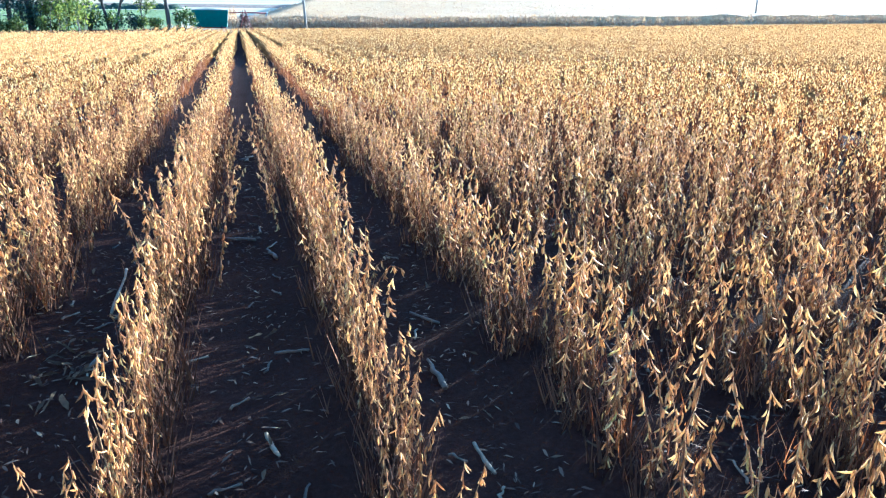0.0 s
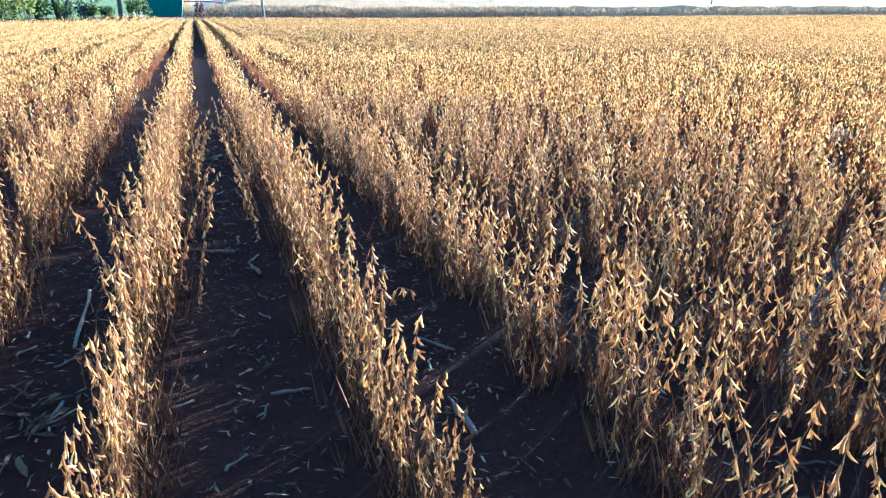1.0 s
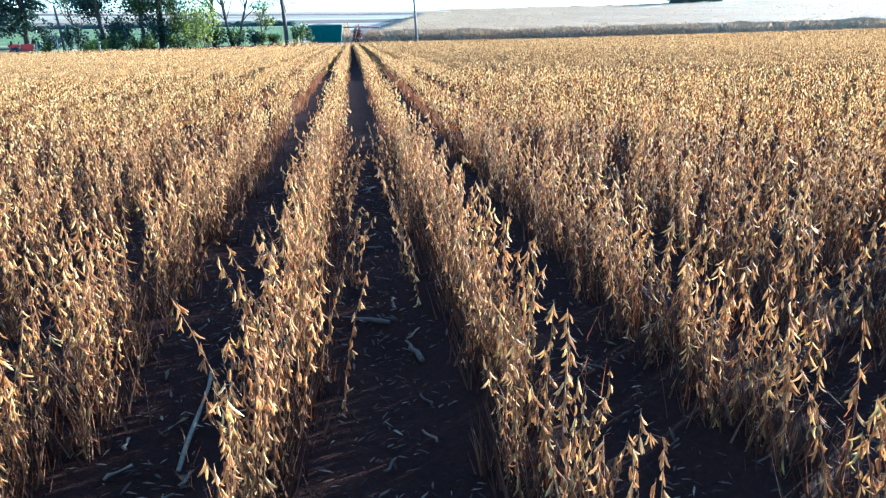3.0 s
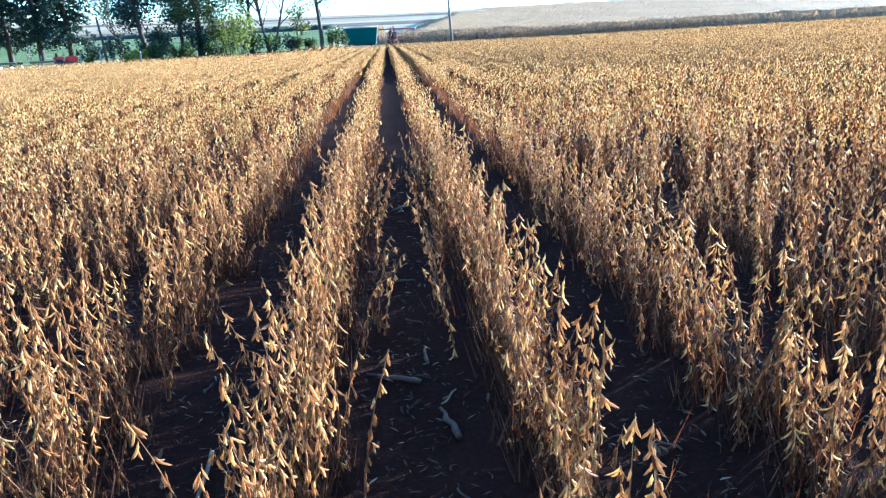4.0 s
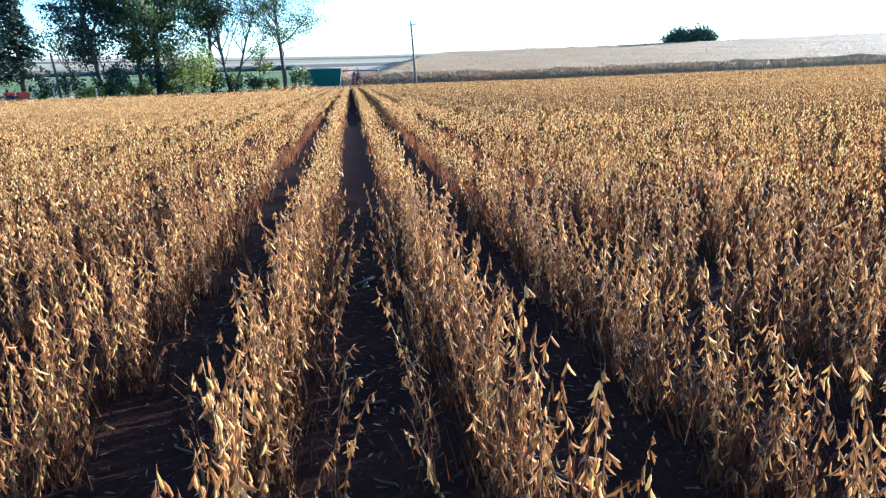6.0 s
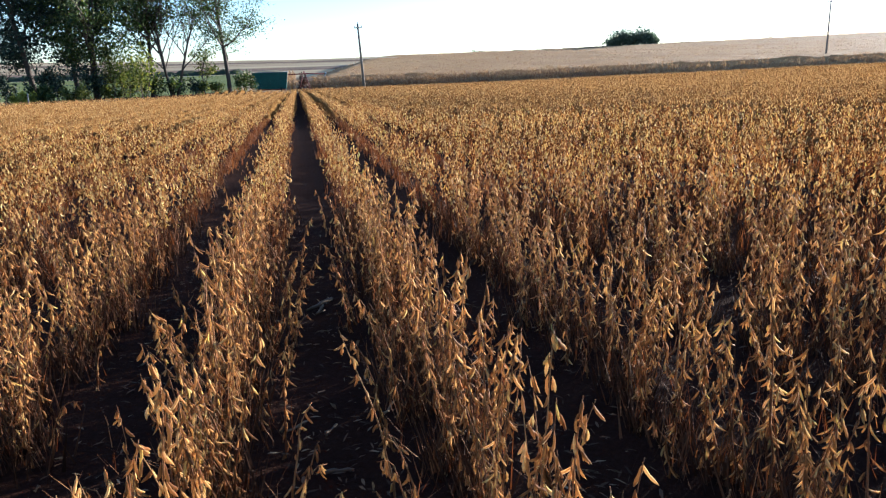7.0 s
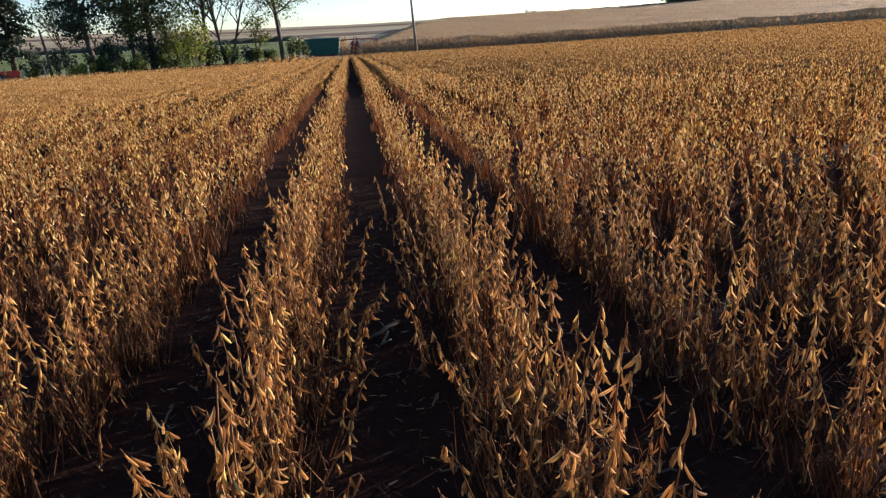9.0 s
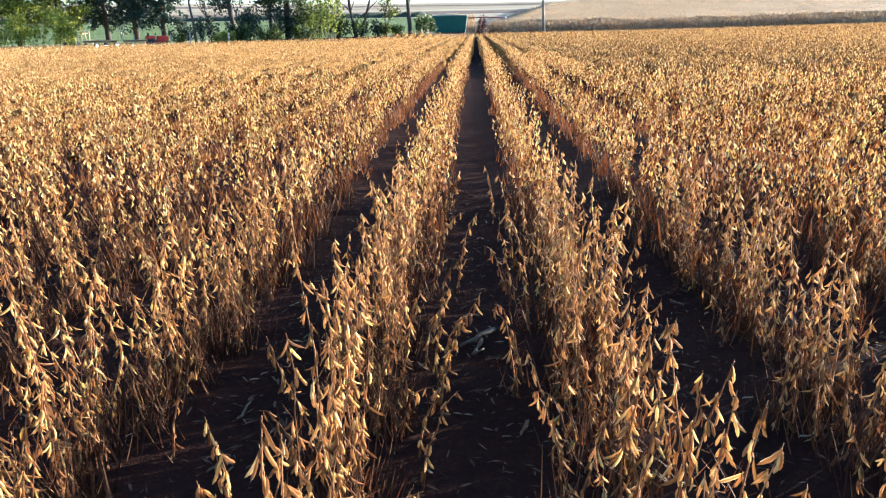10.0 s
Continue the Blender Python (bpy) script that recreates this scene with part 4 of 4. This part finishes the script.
# ---- behind the field: meadow, ploughed strip, corn and hill ----
patch("meadow", -140, -9.0, 86, 235, 50, 40, 0.05, 0.03, meadow_mat, "green grass meadow behind the trees", "meadow")
# pale sheet for the sunlit ground between the trunks, its light in the colour
patch("dry_grass", -62, -27.6, 76.4, 85.9, 90, 30, 0.06, 0.03, lit_grass_mat, "grass under the spruces, sunlight put into its pale tan colour", "grass")
patch("brown_field", -420, 30, 262, 300, 50, 12, 0.25, 0.05, plough_mat, "brown bare field on the hillside", "field")
patch("brown_field", -420, 60, 400, 425, 50, 10, 0.3, 0.06, plough_mat, "brown strip of field below the hill's crest", "field")
patch("hedgerow", -420, -16, 238, 246, 260, 6, 0.9, 0.35, hedge_mat, "dark hedgerow across the hillside", "hedge")
patch("hedgerow", 150, 226, 499, 504, 90, 6, 0.6, 0.25, hedge_mat, "dark line of scrub along the hill's crest", "hedge")
patch("hedgerow", 268, 300, 499, 504, 40, 6, 0.5, 0.2, hedge_mat, "dark line of scrub along the hill's crest", "hedge")
patch("corn_field", -0.8, 600, 121.5, 330, 190, 110, 2.0, 0.16, corn_field_mat, "ripe golden corn field rising up the hill", "corn field", skew=0.14)
patch("corn_field", 60, 1200, 331, 505, 120, 40, 0.4, 0.12, corn_field_mat, "ripe golden corn field below the crest", "corn field")


def corn_edge():
    """The first rows of the corn, plant by plant, seen from the side."""
    r = np.random.default_rng(8)
    bits = [tube([(0, 0, 0), (0.01, 0, 1.0), (0.0, 0.02, 2.05)], [0.013, 0.011, 0.004], 3, False)]
    for k in range(8):
        a, z = k * 2.5 + r.normal(0, 0.3), 0.35 + 0.2 * k
        c, s = math.cos(a), math.sin(a)
        p = np.array([[0, 0, z], [0.22 * c, 0.22 * s, z + 0.14], [0.42 * c, 0.42 * s, z - 0.06], [0.5 * c, 0.5 * s, z - 0.32]])
        side = np.array([-s, c, 0.2]) * 0.035
        v = np.concatenate([p - side, p + side * 1.0])
        bits.append((v, [np.array([[0, 1, 5, 4], [1, 2, 6, 5], [2, 3, 7, 6]])]))
    for k in range(4):
        a = k * 1.6
        bits.append((np.array([[0, 0, 2.0], [0.02, 0.02, 2.05], [0.12 * math.cos(a), 0.12 * math.sin(a), 2.3]]), [np.array([[0, 1, 2]])]))
    v, f = merge(bits)
    n = 1500
    x = np.concatenate([r.uniform(-1, 60, 850), r.uniform(60, 170, n - 850)])
    y = 119.2 + r.integers(0, 4, n) * 0.76 + r.normal(0, 0.05, n)
    side = np.arange(n) % 8 == 0            # the corner rows that run up the hill
    x, y = np.where(side, -1.4 + r.integers(0, 2, n) * 0.76, x), np.where(side, r.uniform(119, 175, n), y)
    a, s = r.uniform(0, 6.28, n), r.uniform(0.85, 1.12, n)
    R = np.zeros((n, 3, 3))
    R[:, 0, 0], R[:, 0, 1], R[:, 1, 0], R[:, 1, 1], R[:, 2, 2] = np.cos(a), -np.sin(a), np.sin(a), np.cos(a), 1
    R *= s[:, None, None]
    ob = new("corn_rows", mesh_from("corn_rows", *repeat(v, f, R, np.stack([x, y, land(x, y)], -1)), corn_mat))
    tagged(ob, "dry standing corn stalks along the edge of the corn field", "corn", kind="stuff")


corn_edge()


def corn_tops():
    """Upright dry leaves and tassels over the corn field, larger and fewer up the hill."""
    r = np.random.default_rng(29)
    blade = (np.array([[-0.5, 0, 0.0], [0.5, 0.1, 0.0], [0.3, 0.2, 0.6], [-0.1, -0.1, 1.0]]), [np.array([[0, 1, 2, 3]])])
    spots, sizes = [], []
    for y0, y1, n, size in ((122, 145, 11000, 0.14), (145, 200, 10000, 0.22), (200, 330, 8000, 0.36), (331, 503, 6000, 0.5)):
        y = r.uniform(y0, y1, n)
        x = r.uniform(0.6 if y1 < 331 else 62, 1.25 * y1, n) + (0.14 * (y - 121.5) if y1 < 331 else 0)
        spots.append(np.stack([x, y, land(x, y) + (1.95 if y1 < 331 else 0.35)], -1))
        sizes.append(size * r.uniform(0.5, 1.3, n))
    spots, sizes = np.concatenate(spots), np.concatenate(sizes)
    a, n = r.uniform(0, 6.28, len(sizes)), len(sizes)
    R = np.zeros((n, 3, 3))
    R[:, 0, 0], R[:, 0, 1], R[:, 1, 0], R[:, 1, 1], R[:, 2, 2] = 0.45 * np.cos(a), -np.sin(a), 0.45 * np.sin(a), np.cos(a), 1
    ob = new("corn_tops", mesh_from("corn_tops", *repeat(*blade, R * sizes[:, None, None], spots), corn_mat))
    tagged(ob, "dry tan tassels and leaves standing over the corn field", "corn", kind="stuff")


corn_tops()


def far_wood(x, y, w, h, seed, n, name="far_grove"):
    r = np.random.default_rng(seed)
    ob = empty(name, Matrix.Translation((x, y, float(land(x, y)))), "grove of trees on the hill's crest, haze put into its blue-green leaf colour" if h > 5 else "small dark bush on the hill's crest", "grove" if h > 5 else "bush")
    trunks, spots = [], []
    count = max(2, int(w / 2.5))
    for i in range(count):
        b = np.array([((i + r.uniform(0.2, 0.8)) / count - 0.5) * 0.9 * w, r.uniform(-3, 3), -0.3])
        hh = h * r.uniform(0.65, 1.0) * (1 - 0.5 * abs(b[0] / w * 2) ** 3)
        trunks.append(tube([b, b + np.array([0.2, 0, hh * 0.5]), b + np.array([0, 0, hh * 0.9])], [0.25, 0.18, 0.05], 5, False))
        m = n // max(2, int(w / 2.5))
        spots.append(b + np.array([0, 0, hh * 0.46]) + r.normal(0, 1, (m, 3)) * np.array([w * 0.06 + 0.3, 1.5, hh * 0.25]))
    tagged(part("trunk", merge(trunks), bark_mat, ob), kind="stuff")
    part("crown", leaves_at(r, np.maximum(np.concatenate(spots), np.array([-1e9, -1e9, 0.1])), 0.10 * h if h > 5 else 0.3 * h), hazed_grove_mat, ob)


far_wood(247.5, 508, 40, 13.5, 1, 6500)
far_wood(127, 505, 8, 3.0, 2, 120)
far_wood(288, 508, 7, 2.6, 3, 100)
far_wood(360, 508, 9, 2.4, 4, 100)


# ---- poles, fence, wagon, auger, small machines ----
def utility_pole(x, y, height, arm, lean):
    ob = empty("utility_pole", Matrix.Translation((x, y, float(land(x, y)))) @ Matrix.Rotation(radians(lean), 4, "Y"), "weathered wooden utility pole with crossarm behind the field", "utility pole", "utility poles")
    part("pole", tube([(0, 0, -0.3), (0, 0, height * 0.5), (0, 0, height)], [0.19, 0.16, 0.12], 10), pole_mat, ob, smooth=True)
    part("crossarm", box(arm, 0.1, 0.13, (0, -0.15, height - 0.55), 0.01), pole_mat, ob)
    for s in (-1, 1):
        part("insulator", rod(0.07, 0.2, 8, Matrix.Translation((s * arm * 0.44, -0.15, height - 0.32)), 0.045), glass_mat, ob)
    part("insulator", rod(0.07, 0.22, 8, Matrix.Translation((0, 0, height + 0.11)), 0.045), glass_mat, ob)
    return ob


utility_pole(9.03, 105.5, 8.75, 1.0, -2.6)
utility_pole(101.2, 130, 12.3, 2.6, 0.3)


def fence_post(x, y, h, r, lean, label):
    ob = new("fence_post", mesh_from("fence_post", *tube([(0, 0, -0.2), (0.01, 0, h * 0.6), (0, 0.01, h)], [r, r * 0.95, r * 0.85], 7), post_mat, True))
    ob.matrix_basis = Matrix.Translation((x, y, float(land(x, y)))) @ Matrix.Rotation(radians(lean), 4, "Y")
    tagged(ob, label, "fence post", "fence posts")


for x, h, lean in ((-23.4, 1.3, 3), (-27.06, 1.5, 1), (-28.85, 1.35, -2), (-32.5, 1.4, 2), (-38.0, 1.5, 0)):
    fence_post(x, 76.0, h, 0.07, lean, "pale weathered wooden fence post")
old = new("old_pole", mesh_from("old_pole", *merge([tube([(0, 0, -0.2), (0.05, 0, 2.4), (-0.02, 0, 4.6)], [0.14, 0.12, 0.09], 8), tube([(0.0, 0, 4.2), (0.35, 0.05, 4.42), (0.95, 0.1, 4.38)], [0.05, 0.04, 0.02], 5), tube([(0.03, 0, 3.2), (-0.25, 0, 3.5)], [0.05, 0.03], 5)]), bark_mat, True))
old.matrix_basis = Matrix.Translation((-26.7, 76.6, float(land(-26.7, 76.6)))) @ Matrix.Rotation(radians(-4), 4, "Y")
tagged(old, "dark old broken pole with a branch stub, leaning by the fence", "pole")


def wheel(parent, x, y, r, w):
    o = part("wheel", rod(r * 0.55, w * 0.7, 14), grey_metal, parent, m=pose(x, y, r, 90, 0, 90))
    bm = bmesh.new()
    n, k = 20, 8
    ring = [[bm.verts.new(((r - w * 0.5 + w * 0.5 * math.cos(b)) * math.cos(a), (r - w * 0.5 + w * 0.5 * math.cos(b)) * math.sin(a), w * 0.5 * math.sin(b))) for b in [2 * math.pi * j / k for j in range(k)]] for a in [2 * math.pi * i / n for i in range(n)]]
    for i in range(n):
        for j in range(k):
            bm.faces.new((ring[i][j], ring[(i + 1) % n][j], ring[(i + 1) % n][(j + 1) % k], ring[i][(j + 1) % k]))
    part("tyre", bm, rubber, o)


def grain_wagon(x, y):
    ob = empty("grain_wagon", Matrix.Translation((x, y, float(land(x, y)))), "dark green ribbed grain wagon, heaped with grain, at the field's end", "grain wagon")
    part("box", box(4.55, 2.4, 2.1, (0, 0, 0.6), 0.03, 0.88), green_paint, ob)
    for i in range(7):
        part("rib", box(0.06, 0.05, 1.9, (-1.9 + i * 0.633, -1.16, 0.72), 0.008), green_paint, ob)
    part("rim", box(4.65, 2.5, 0.07, (0, 0, 2.7), 0.015), grey_metal, ob)
    bm = bmesh.new()
    bmesh.ops.create_grid(bm, x_segments=16, y_segments=8, size=1)
    for v in bm.verts:
        v.co = (v.co.x * 2.2, v.co.y * 1.15, 2.775 + 0.22 * (1 - v.co.x ** 2) * (1 - v.co.y ** 2) + 0.01 * noise.noise(v.co * 9))
    part("grain", bm, grain_mat, ob)
    part("chassis", box(3.7, 0.9, 0.16, (0, 0, 0.45), 0.02), dull_red, ob)
    for sx in (-1.35, 1.35):
        for sy in (-0.95, 0.95):
            wheel(ob, sx, sy, 0.42, 0.26)


grain_wagon(-3.38, 104.5)


def auger(x, y):
    ob = empty("grain_auger", Matrix.Translation((x, y, float(land(x, y)))), "dull red grain auger on an A-frame", "grain auger")
    part("tube", tube([(-2.2, 0, 2.55), (0, 0, 2.6), (3.0, 0, 2.52)], 0.09, 10), dull_red, ob, smooth=True)
    for sx in (-1, 1):
        for sy in (-0.7, 0.7):
            part("leg", tube([(sx * 0.9, sy, 0.0), (0, sy * 0.2, 3.0)], 0.05, 6), dull_red, ob, smooth=True)
    part("spout", rod(0.13, 0.5, 10, pose(3.0, 0, 2.4, 20, 25, 0)), grey_metal, ob)
    part("axle", rod(0.05, 1.8, 8, pose(0, 0, 0.42, 90, 0, 0)), grey_metal, ob)
    wheel(ob, 0, -0.95, 0.4, 0.18)
    wheel(ob, 0, 0.95, 0.4, 0.18)


auger(1.1, 112)


def garden_tractor(x, y, turn):
    ob = empty("garden_tractor", Matrix.Translation((x, y, float(land(x, y)))) @ Matrix.Rotation(radians(turn), 4, "Z"), "small bright red tractor parked under the trees", "tractor")
    part("hood", box(1.0, 0.6, 0.5, (0.55, 0, 0.72), 0.08), red_paint, ob)
    part("chassis", box(1.9, 0.42, 0.3, (0, 0, 0.45), 0.04), dull_red, ob)
    for s in (-1, 1):
        part("fender", box(0.75, 0.24, 0.3, (-0.55, s * 0.48, 0.92), 0.08), red_paint, ob)
        wheel(ob, -0.55, s * 0.5, 0.5, 0.26)
        wheel(ob, 0.75, s * 0.42, 0.3, 0.18)
    part("seat", box(0.42, 0.45, 0.12, (-0.5, 0, 1.05), 0.04), rubber, ob)
    part("backrest", box(0.1, 0.45, 0.42, (-0.72, 0, 1.1), 0.04), rubber, ob)
    part("steering_column", tube([(0.1, 0, 1.0), (-0.08, 0, 1.35)], 0.025, 8), grey_metal, ob)
    part("steering_wheel", tube([(-0.08 + 0.06 * math.cos(a), 0.19 * math.sin(a), 1.36 + 0.08 * math.cos(a)) for a in np.linspace(0, 6.283, 17)], 0.018, 6), rubber, ob)


garden_tractor(-30.2, 75.8, 38)


def hay_rack(x, y, turn):
    ob = empty("hay_wagon", Matrix.Translation((x, y, float(land(x, y)))) @ Matrix.Rotation(radians(turn), 4, "Z"), "old tan wooden flat wagon under the spruces", "wagon")
    for i in range(8):
        part("plank", box(3.4, 0.2, 0.05, (0, -0.8 + i * 0.228, 0.85), 0.006), wood_mat, ob)
    part("beam", box(3.0, 0.12, 0.16, (0, -0.5, 0.69), 0.01), wood_mat, ob)
    part("beam", box(3.0, 0.12, 0.16, (0, 0.5, 0.69), 0.01), wood_mat, ob)
    for s in (-0.55, 0, 0.55):
        part("stake", box(0.07, 0.07, 0.9, (-1.6, s, 0.9), 0.008), wood_mat, ob)
    part("rail", box(0.05, 1.4, 0.12, (-1.66, 0, 1.5), 0.008), wood_mat, ob)
    for sx in (-1.1, 1.1):
        for sy in (-0.75, 0.75):
            wheel(ob, sx, sy, 0.34, 0.16)


hay_rack(-32.2, 76.8, 8)
hay_rack(-36.4, 77.2, -10)
